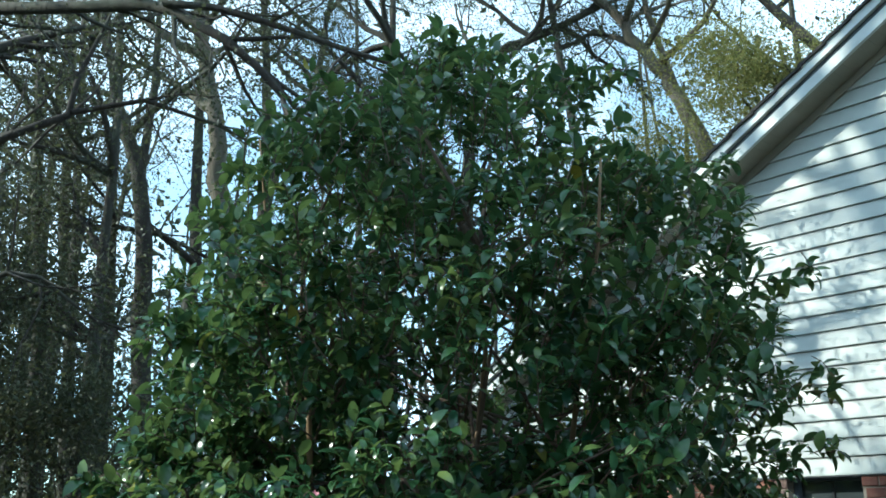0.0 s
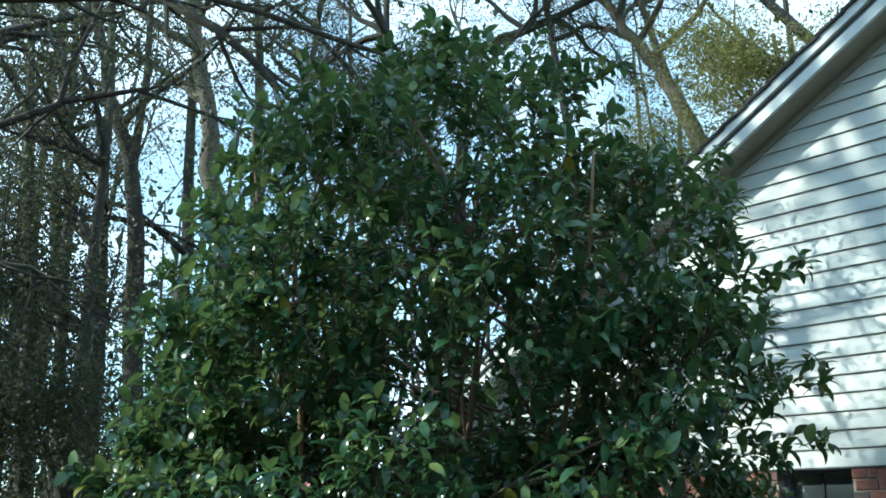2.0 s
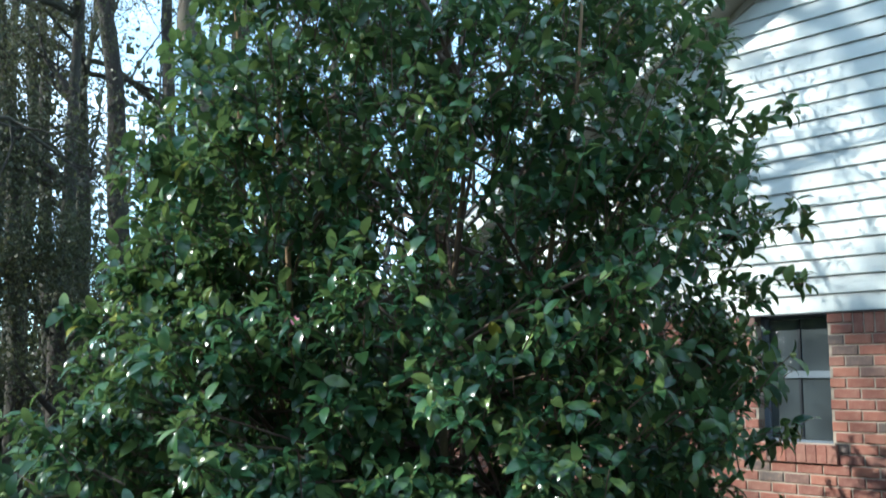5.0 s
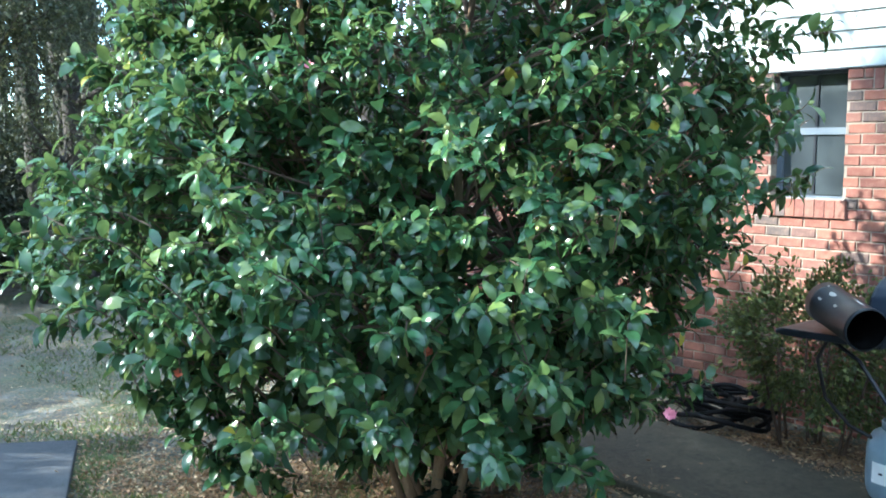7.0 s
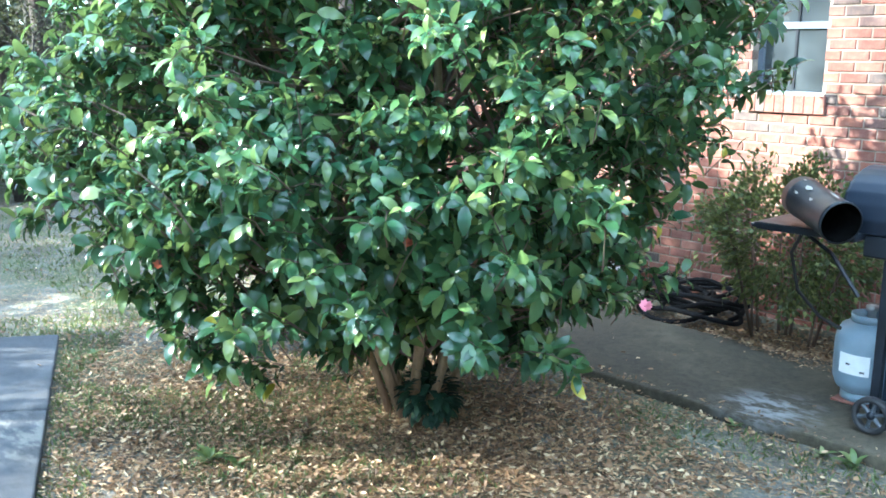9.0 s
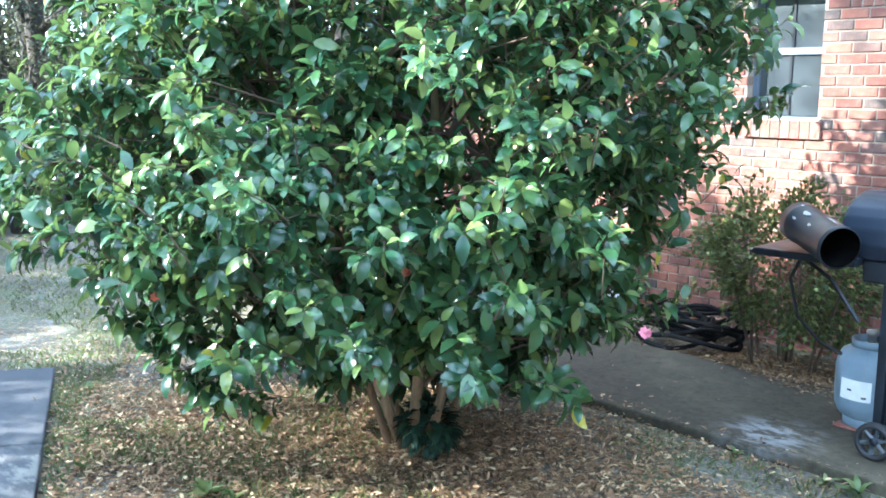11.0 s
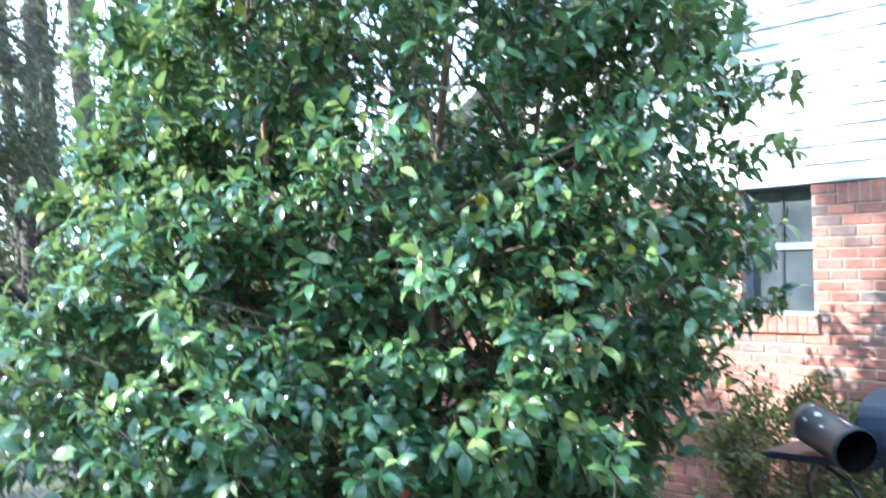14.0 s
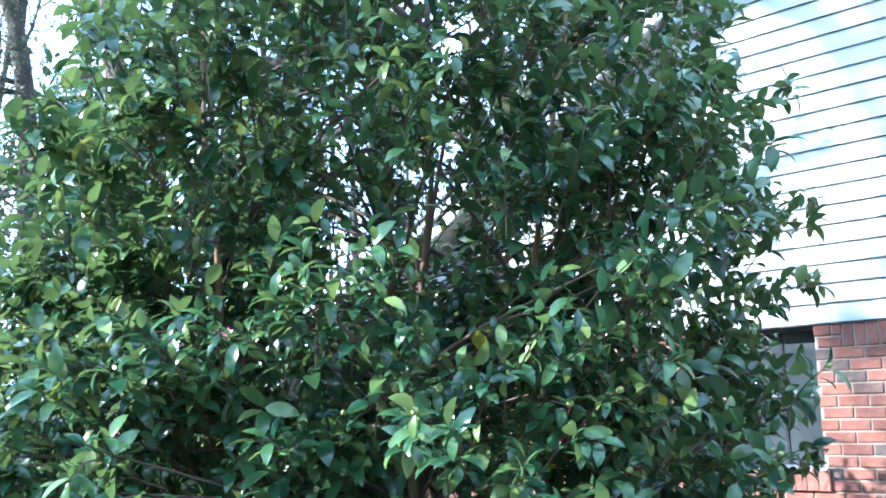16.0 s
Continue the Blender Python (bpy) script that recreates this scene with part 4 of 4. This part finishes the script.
bush("boxwood_shrub", (-0.22, 3.52, 0), 0.62, 0.4, 1.12, 17000, "shrub_leaf", 0.037, 71, "sparse small-leaved shrub growing against the brick wall", 9, 0.12, "shrub", 0.011, -0.02)
# bushes added out of view to block sun from slab, lawn and low crown
bush("hedge_bush", (-6.3, -4.3, 0), 1.6, 1.4, 3.0, 7000, "dark_leaf", 0.1, 73, "added dark green bush out of view, shading slab and lawn", 9)
bush("hedge_bush", (-8.5, -3.4, 0), 1.9, 1.6, 3.3, 8000, "dark_leaf", 0.1, 77, "added dark green bush out of view, shading slab and lawn")
bush("hedge_bush", (-4.4, -5.6, 0), 2.0, 1.6, 5.2, 4200, "woods_leaf", 0.11, 75, "added loose green bush out of view, dappling the low crown", 9, 0.3)
# unseen trees added only to shade crown top, siding, hose and low brick
bush("shade_tree", (-6.1, -8.0, 0), 2.0, 1.8, 12.2, 4200, "woods_leaf", 0.15, 76, "added full-crowned tree out of view, shading the crown top", 4, 8.1, "tree", 0.07)
bush("shade_tree", (-7.76, -6.84, 0), 1.7, 1.7, 12.6, 1500, "woods_leaf", 0.14, 74, "added slim tall tree out of view, dappling the siding", 3, 8.5, "tree", 0.05, 0.1)
bush("shade_tree", (-5.68, -1.82, 0), 0.75, 0.75, 4.9, 9000, "woods_leaf", 0.075, 72, "added young tree out of view, shading hose and low brick", 4, 1.9, "tree")

# ---- grill ----
grill = thing("gas_grill", (0.95, 2.65, 0.045), "dark gas grill on a wheeled cart with a domed lid", "grill")
grill.matrix_world = Matrix.Identity(4)
GX0, GX1, GY0, GY1 = 0.74, 1.44, 2.42, 2.9
LX0, LX1 = 0.56, 1.35
part("cabinet", Geo().box(GX0 + 0.06, GY0 + 0.02, 0.17, GX1 - 0.04, GY1 - 0.02, 0.83), M["black_panel"], grill, bevel=0.01)
for x in (0.98,):
    part("door_gap", Geo().box(x, GY0 + 0.012, 0.2, x + 0.006, GY0 + 0.022, 0.8), M["rubber"], grill)
part("badge", Geo().box(0.83, GY0 + 0.012, 0.795, 0.9, GY0 + 0.02, 0.806), M["steel"], grill, "small steel badge")
part("badge", Geo().box(0.93, GY0 + 0.012, 0.785, 1.0, GY0 + 0.02, 0.79), M["steel"], grill, "small steel badge")
part("firebox", Geo().box(LX0 + 0.1, GY0 - 0.01, 0.82, GX1, GY1, 0.92), M["black"], grill, bevel=0.012)
arch = [(GY0 - 0.02, 0.925)] + [((GY0 + GY1) / 2 - 0.27 * math.cos(a) * (1 if a < 1.57 else 0.95), 0.95 + 0.26 * math.sin(a) ** 0.75) for a in np.linspace(0.08, 3.06, 14)] + [(GY1, 0.925)]
k = len(arch)
g = Geo().add([(LX0, y, z) for y, z in arch] + [(LX1, y, z) for y, z in arch], [tuple(range(k)), tuple(range(2 * k - 1, k - 1, -1))] + [(j, j + k, (j + 1) % k + k, (j + 1) % k) for j in range(k)])
part("lid", g, M["black_panel"], grill, "domed blue-black lid", bevel=0.008)
part("lid_end", Geo().add([(LX0 - 0.013, y * 0.94 + 0.06 * 2.66, 0.93 + (z - 0.925) * 0.92) for y, z in arch] + [(LX0 + 0.002, y * 0.94 + 0.06 * 2.66, 0.93 + (z - 0.925) * 0.92) for y, z in arch],
     [tuple(range(k)), tuple(range(2 * k - 1, k - 1, -1))] + [(j, j + k, (j + 1) % k + k, (j + 1) % k) for j in range(k)]), M["black"], grill)
handle = Geo().tube([(0.78, GY0 - 0.02, 0.99), (0.79, GY0 - 0.07, 1.0), (0.86, GY0 - 0.085, 1.0), (1.12, GY0 - 0.085, 1.0), (1.19, GY0 - 0.07, 1.0), (1.2, GY0 - 0.02, 0.99)], 0.014, 8)
part("handle", handle, M["black"], grill, smooth=True)
for x, y in ((GX0 + 0.03, GY0 + 0.03), (GX0 + 0.03, GY1 - 0.03), (GX1 - 0.03, GY0 + 0.03), (GX1 - 0.03, GY1 - 0.03)):
    part("leg", Geo().box(x - 0.02, y - 0.02, 0.1, x + 0.02, y + 0.02, 0.88), M["black"], grill, bevel=0.004)
for y in (GY0 - 0.09, GY1 - 0.02):
    wheel = part("wheel", Geo().lathe([(0.062, -0.016), (0.066, -0.022), (0.079, -0.022), (0.086, -0.012), (0.086, 0.012), (0.079, 0.022), (0.066, 0.022), (0.062, 0.016), (0.062, -0.016)], (0, 1, 0), (GX0 + 0.065, y, 0.131), 28), M["rubber"], grill, "black plastic wheel", True)
    part("hub", Geo().lathe([(0.0, -0.02), (0.014, -0.02), (0.02, -0.012), (0.02, 0.012), (0.014, 0.02), (0.0, 0.02)], (0, 1, 0), (GX0 + 0.065, y, 0.131), 16), M["black"], wheel, smooth=True)
    for k in range(6):
        a = k * math.pi / 3 + 0.3
        d = Vector((math.cos(a), 0, math.sin(a)))
        c = Vector((GX0 + 0.065, y, 0.131))
        part("spoke", Geo().tube([c + d * 0.016, c + d * 0.04, c + d * 0.065], [0.012, 0.009, 0.012], 6), M["frame_dark"], wheel)
shelf = Geo().prism([(0.16, 0.905), (0.2, 0.895), (0.66, 0.895), (0.66, 0.93), (0.2, 0.93), (0.16, 0.922)], GY0 - 0.1, GY1 - 0.04)
part("side_shelf", shelf, M["black"], grill, bevel=0.006)
part("shelf_brace", Geo().tube([(0.64, GY0 + 0.05, 0.62), (0.5, GY0 + 0.05, 0.8), (0.34, GY0 + 0.05, 0.895)], 0.01, 6), M["black"], grill)
part("tool_hook", Geo().prism([(0.44, 1.02), (0.6, 1.1), (0.62, 1.2), (0.5, 1.17)], GY1 - 0.08, GY1 - 0.06), M["black_panel"], grill)
part("gas_hose", Geo().tube([(0.5, 2.66, 0.4), (0.36, 2.72, 0.42), (0.26, 2.66, 0.55), (0.24, 2.6, 0.75), (0.3, 2.6, 0.88)], 0.009, 8), M["rubber"], grill, smooth=True)
pipe_a, pipe_b = Vector((0.33, 2.46, 1.055)), Vector((0.645, 2.2, 0.995))
ax = pipe_b - pipe_a
pipe = Geo().lathe([(0.0, 0.01), (0.09, 0.008), (0.095, 0.0), (0.095, 0.06), (0.092, 0.07), (0.092, ax.length - 0.03), (0.096, ax.length - 0.02), (0.096, ax.length), (0.09, ax.length)], ax, pipe_a, 32)
pipe_ob = part("stovepipe", pipe, M["black"], None, "", True)
# lining that paints the dark of the pipe's hollow
part("soot_lining", Geo().lathe([(0.0898, ax.length - 0.004), (0.089, 0.03), (0.0, 0.028)], ax, pipe_a, 32), M["inner_shade"], pipe_ob, "inside painted black for its shade", True)
e1 = ax.normalized().cross(Vector((0, 0, 1))).normalized()
e2 = e1.cross(ax.normalized())
# small pale patches on the pipe's skin
for s0, s1, a0, a1 in ((0.1, 0.135, 0.5, 0.62), (0.13, 0.19, 0.95, 1.2), (0.24, 0.27, 0.6, 0.75), (0.27, 0.36, 1.5, 1.62), (0.05, 0.07, 1.3, 1.42)):
    ring = [pipe_a + ax.normalized() * (s0 + (s1 - s0) * (0.5 + 0.5 * math.cos(q) * (1 + 0.25 * math.sin(3 * q)))) + (e1 * math.cos(a0 + (a1 - a0) * (0.5 + 0.5 * math.sin(q))) + e2 * math.sin(a0 + (a1 - a0) * (0.5 + 0.5 * math.sin(q)))) * 0.0968 for q in np.linspace(0, 5.76, 12)]
    part("paint_flake", Geo().add(ring, [tuple(range(12))]), M["pale_fleck"], pipe_ob, "small pale patch")
tagged(pipe_ob, "short black metal pipe with pale patches lying on the grill shelf", "pipe")

tank = thing("propane_tank", (0.6, 2.75, 0.045), "grey-blue propane cylinder with a white label", "gas tank")
TZ = 0.092
part("cylinder", Geo().lathe([(0.0, 0.0), (0.1, 0.0), (0.135, 0.025), (0.152, 0.07), (0.155, 0.12), (0.155, 0.25), (0.15, 0.29), (0.13, 0.33), (0.09, 0.352), (0.03, 0.36), (0.0, 0.36)], (0, 0, 1), (0, 0, TZ - 0.045), 36), M["tank"], tank, smooth=True)
part("foot_ring", Geo().lathe([(0.105, -0.04), (0.11, -0.04), (0.11, 0.02), (0.105, 0.02)], (0, 0, 1), (0, 0, TZ - 0.045), 28), M["tank"], tank, smooth=True)
part("collar", Geo().lathe([(0.085, 0.345), (0.09, 0.345), (0.092, 0.39), (0.087, 0.39), (0.085, 0.345)], (0, 0, 1), (0, 0, TZ - 0.045), 28), M["tank"], tank, smooth=True)
part("valve", Geo().lathe([(0.0, 0.36), (0.02, 0.36), (0.02, 0.4), (0.03, 0.41), (0.03, 0.43), (0.0, 0.435)], (0, 0, 1), (0, 0, TZ - 0.045), 12), M["steel"], tank, smooth=True)
lab = Geo()
for j in range(8):
    a0, a1 = radians(-120 + 7 * j), radians(-120 + 7 * (j + 1))
    lab.add([(0.157 * math.cos(a), 0.157 * math.sin(a), q) for a in (a0, a1) for q in (0.16, 0.26)], [(0, 2, 3, 1)])
label = part("label", lab, M["white"], tank, "white paper label with dark print")
for a, z in ((-105, 0.205), (-80, 0.175)):
    b0, b1 = radians(a), radians(a + 8)
    part("print_bar", Geo().add([(0.1585 * math.cos(b), 0.1585 * math.sin(b), q) for b in (b0, b1) for q in (z, z + 0.009)], [(0, 2, 3, 1)]), M["ink"], label)
for y in (2.62, 2.82):
    tagged(part("loose_brick", Geo().box(0.49, y, 0.045, 0.68, y + 0.09, 0.056), M["brick_joined"], bevel=0.006), "red brick propping up the gas cylinder", "brick", "bricks below the gas tank")

# ---- things along the wall ----
hose = Geo()
rng = np.random.default_rng(8)
pts = []
for k in range(260):
    a = k * 0.21
    r = 0.24 + 0.08 * math.sin(k * 0.13) + 0.05 * math.sin(k * 0.37)
    pts.append(Vector((-0.9 + 1.2 * r * math.cos(a), 3.58 + 0.85 * r * math.sin(a), 0.03 + 0.19 * (k / 260) + 0.035 * math.sin(k * 0.5))))
hose.tube(pts, 0.0155, 7)
tagged(part("garden_hose", hose, M["hose"], None, smooth=True), "tangled coil of black garden hose on the ground", "hose")
box = thing("utility_cabinet", (-2.0, 3.8, 0), "small white metal cabinet standing against the brick wall", "cabinet")
box.matrix_world = Matrix.Identity(4)
part("body", Geo().box(-2.25, 3.7, 0.0, -1.68, 3.98, 0.5), M["white"], box, bevel=0.012)
part("door", Geo().box(-2.22, 3.685, 0.05, -1.71, 3.7, 0.46), M["white"], box, bevel=0.004)
part("downspout", Geo().tube([(-1.58, 3.95, 0.12), (-1.58, 3.95, 2.2), (-1.58, 3.98, 2.3)], 0.04, 4), M["brown"], house, "brown downspout")
bag = bmesh.new()
bmesh.ops.create_icosphere(bag, subdivisions=3, radius=0.14)
for v in bag.verts:
    v.co *= 1 + 0.25 * noise.noise(v.co * 9)
    v.co.z = max(v.co.z * 0.75, -0.09) + 0.135
me = bpy.data.meshes.new("plastic_bag")
bag.to_mesh(me)
bag.free()
me.shade_smooth()
ob = part("plastic_bag", me, M["pale_blue"])
ob.location = (-1.42, 3.1, 0.045)
tagged(ob, "crumpled pale blue plastic bag on the path", "bag")

# ---- leaf litter and grass ----
rng = np.random.default_rng(3)


def litter(n, cx, cy, sx, sy):
    p = np.stack([rng.normal(cx, sx, n), rng.normal(cy, sy, n), np.zeros(n)], 1)
    return p


def on_slab(p):
    s = (p[:, 0] - CORNER.x) * along.x + (p[:, 1] - CORNER.y) * along.y
    side = (p[:, 0] - CORNER.x) * -along.y + (p[:, 1] - CORNER.y) * along.x
    return (side < 0.02) & (s > 0.0) & (rng.uniform(size=len(p)) > 0.02)


p = np.concatenate([litter(40000, -0.35, 0.9, 0.95, 0.66), litter(26000, -1.5, 0.3, 0.9, 0.7), litter(4200, -4.5, 1.2, 3.0, 1.6), litter(6500, -0.1, 3.4, 0.5, 0.22), litter(600, -1.3, 1.9, 1.2, 0.3)])
inside = (p[:, 1] > 2.12) & (p[:, 1] < 3.22 - np.clip(0.35 * (p[:, 0] + 0.6), 0, 0.3))
bald = (np.hypot((p[:, 0] - 0.42) / 0.28, (p[:, 1] - 1.82) / 0.14) < 1) | (np.hypot((p[:, 0] - 0.8) / 0.16, (p[:, 1] - 1.4) / 0.14) < 1)
keep = ~(inside & (rng.uniform(size=len(p)) > 0.03)) & ~(bald & (rng.uniform(size=len(p)) > 0.1)) & ~on_slab(p) & (p[:, 1] < 3.95)
p = p[keep]
p[:, 2] = [max(ground_height(x, y), 0.047 if 2.1 < y < 3.2 else -1) + 0.006 for x, y in p[:, :2]]
p[:, 2] += np.abs(rng.normal(0, 0.012, len(p)))
m = len(p)
way = np.stack([rng.normal(size=m), rng.normal(size=m), rng.normal(0, 0.25, m)], 1)
nor = np.stack([rng.normal(0, 0.5, m), rng.normal(0, 0.5, m), np.where(rng.uniform(size=m) > 0.3, 1.0, -1.0)], 1)
tagged(part("leaf_litter", leaves_mesh("leaf_litter", p, way, nor, 0.012 + 0.032 * rng.uniform(size=m) ** 1.5, rng.uniform(0.35, 1.35, m), dry=True), M["dead_leaf"]), "brown fallen leaves scattered over the soil", "fallen leaves", kind="stuff")
p = np.concatenate([litter(20000, -1.9, 0.3, 1.1, 0.75), litter(11000, -5, 1.4, 2.2, 1.0), litter(700, 0.7, 1.9, 0.7, 0.12)])
patch = np.array([noise.noise((x * 1.3, y * 1.3, 7)) for x, y in p[:, :2]])
p = p[(patch > -0.05) & ~((p[:, 1] > 2.05) & (p[:, 1] < 3.25)) & ~on_slab(p)]
p[:, 2] = [ground_height(x, y) for x, y in p[:, :2]]
m = len(p)
way = np.stack([rng.normal(0, 0.6, m), rng.normal(0, 0.6, m), np.full(m, 0.8)], 1)
tagged(part("grass", leaves_mesh("grass", p, way, unit(rng, m) + np.array([0, 0, 0.2]), rng.uniform(0.02, 0.06, m), 0.35, True), M["grass"]), "thin short grass growing between the fallen leaves", "grass", kind="stuff")

def weed(at, seed, size, count):
    rng = np.random.default_rng(seed)
    a = rng.uniform(0, 6.28, count)
    way = np.stack([np.cos(a), np.sin(a), rng.uniform(0.2, 1.2, count)], 1)
    ob = thing("weed", at, "small green weed growing in the soil", "weed", "weeds")
    part("leaves", leaves_mesh("leaves", np.zeros((count, 3)), way, np.array([[0, 0, 1.0]]) - 0.5 * way, rng.uniform(0.6, 1.2, count) * size, 0.8), M["grass"], ob, kind="stuff")


for k, (at, size, count) in enumerate((((-1.01, 0.06, 0), 0.08, 26), ((-0.9, 0.12, 0), 0.06, 16), ((0.87, 2.03, 0), 0.09, 18), ((0.73, 2.03, 0), 0.06, 14), ((0.3, 2.05, 0), 0.05, 12), ((-2.7, 0.3, 0), 0.06, 14), ((-1.7, 0.55, 0), 0.05, 14))):
    weed(at, 200 + k, size, count)

# ---- bricks of the wall ----
COURSE, PITCH_X, DEEP = 0.0663, 0.173, 0.09


def brick_mesh(w, h, d):
    g, c = Geo(), 0.004
    g.add([(-w / 2 + c, 0, -h / 2 + c), (w / 2 - c, 0, -h / 2 + c), (w / 2 - c, 0, h / 2 - c), (-w / 2 + c, 0, h / 2 - c),
           (-w / 2, c, -h / 2), (w / 2, c, -h / 2), (w / 2, c, h / 2), (-w / 2, c, h / 2),
           (-w / 2, d, -h / 2), (w / 2, d, -h / 2), (w / 2, d, h / 2), (-w / 2, d, h / 2)],
          [(0, 1, 2, 3), (4, 5, 1, 0), (5, 6, 2, 1), (6, 7, 3, 2), (7, 4, 0, 3), (8, 9, 5, 4), (9, 10, 6, 5), (10, 11, 7, 6), (11, 8, 4, 7)])
    return g.mesh("brick")


JOINT = 0.0095
whole = brick_mesh(PITCH_X - JOINT, COURSE - JOINT, DEEP)
upright = brick_mesh(COURSE - JOINT, 0.155, DEEP)
for me in (whole, upright):
    me.materials.append(M["brick"])
cuts = {}
rest = Geo()
rng = np.random.default_rng(14)
count = 0


def lay(x0, x1, z0, z1, single):
    """One brick between two x and two z, slightly out of true."""
    global count
    w, h = x1 - x0, z1 - z0
    at = Vector(((x0 + x1) / 2, WALL + rng.normal(0, 0.0012), (z0 + z1) / 2 + rng.normal(0, 0.0006)))
    key = (round(w, 2), round(h, 2))
    if key not in cuts:
        cuts[key] = brick_mesh(w, h, DEEP)
        cuts[key].materials.append(M["brick"])
    me = cuts[key]
    if single and count < 300:
        ob = part("brick", me, None, wall)
        ob.location = at
        count += 1
    else:
        rest.add([v.co + at for v in me.vertices], [tuple(f.vertices) for f in me.polygons])


row, z = 0, SIDING_Z - 0.014 - COURSE
while z > -0.1:
    x = LEFT + 0.02 + (PITCH_X / 2 if row % 2 else 0)
    while x < RIGHT - 0.15:
        x0, x1, z0, z1 = x + JOINT / 2, x + PITCH_X - JOINT / 2, z + JOINT / 2, z + COURSE - JOINT / 2
        x += PITCH_X
        if row < 2 and -0.165 + JOINT < x1 < 1.7:
            if x0 < -0.165 < x1:
                if -0.17 - x0 > 0.03:
                    lay(x0, -0.165 - JOINT / 2, z0, z1, True)
            continue
        spans = [(x0, x1)]
        if z1 > 1.345 and z0 < WZ1:
            wide = (WX0 - 0.01, WX1 + 0.01) if z0 < 1.43 else (WX0, WX1)
            spans = []
            if x0 < wide[0] - 0.02:
                spans.append((x0, min(x1, wide[0])))
            if x1 > wide[1] + 0.02:
                spans.append((max(x0, wide[1]), x1))
        for s0, s1 in spans:
            if s1 - s0 > 0.02:
                lay(s0, s1, z0, z1, -1.3 < s0 < 0.75 and 0.55 < z0)
    z -= COURSE
    row += 1
x = -0.165
while x < 1.6:
    lay(x + JOINT / 2, x + COURSE - JOINT / 2, SIDING_Z - 0.014 - 2 * COURSE + JOINT / 2, SIDING_Z - 0.016, x < 0.6)
    x += COURSE
part("brickwork", rest, M["brick_joined"], wall, kind="stuff")
# window sill of bricks on edge
x = WX0 - 0.008
sill = brick_mesh(COURSE - 0.001, 0.115, 0.13)
sill.materials.append(M["brick"])
while x < WX1 - 0.02:
    ob = part("sill_brick", sill, None, window)
    ob.location = (x + COURSE / 2, WALL - 0.022, 1.4025)
    x += COURSE
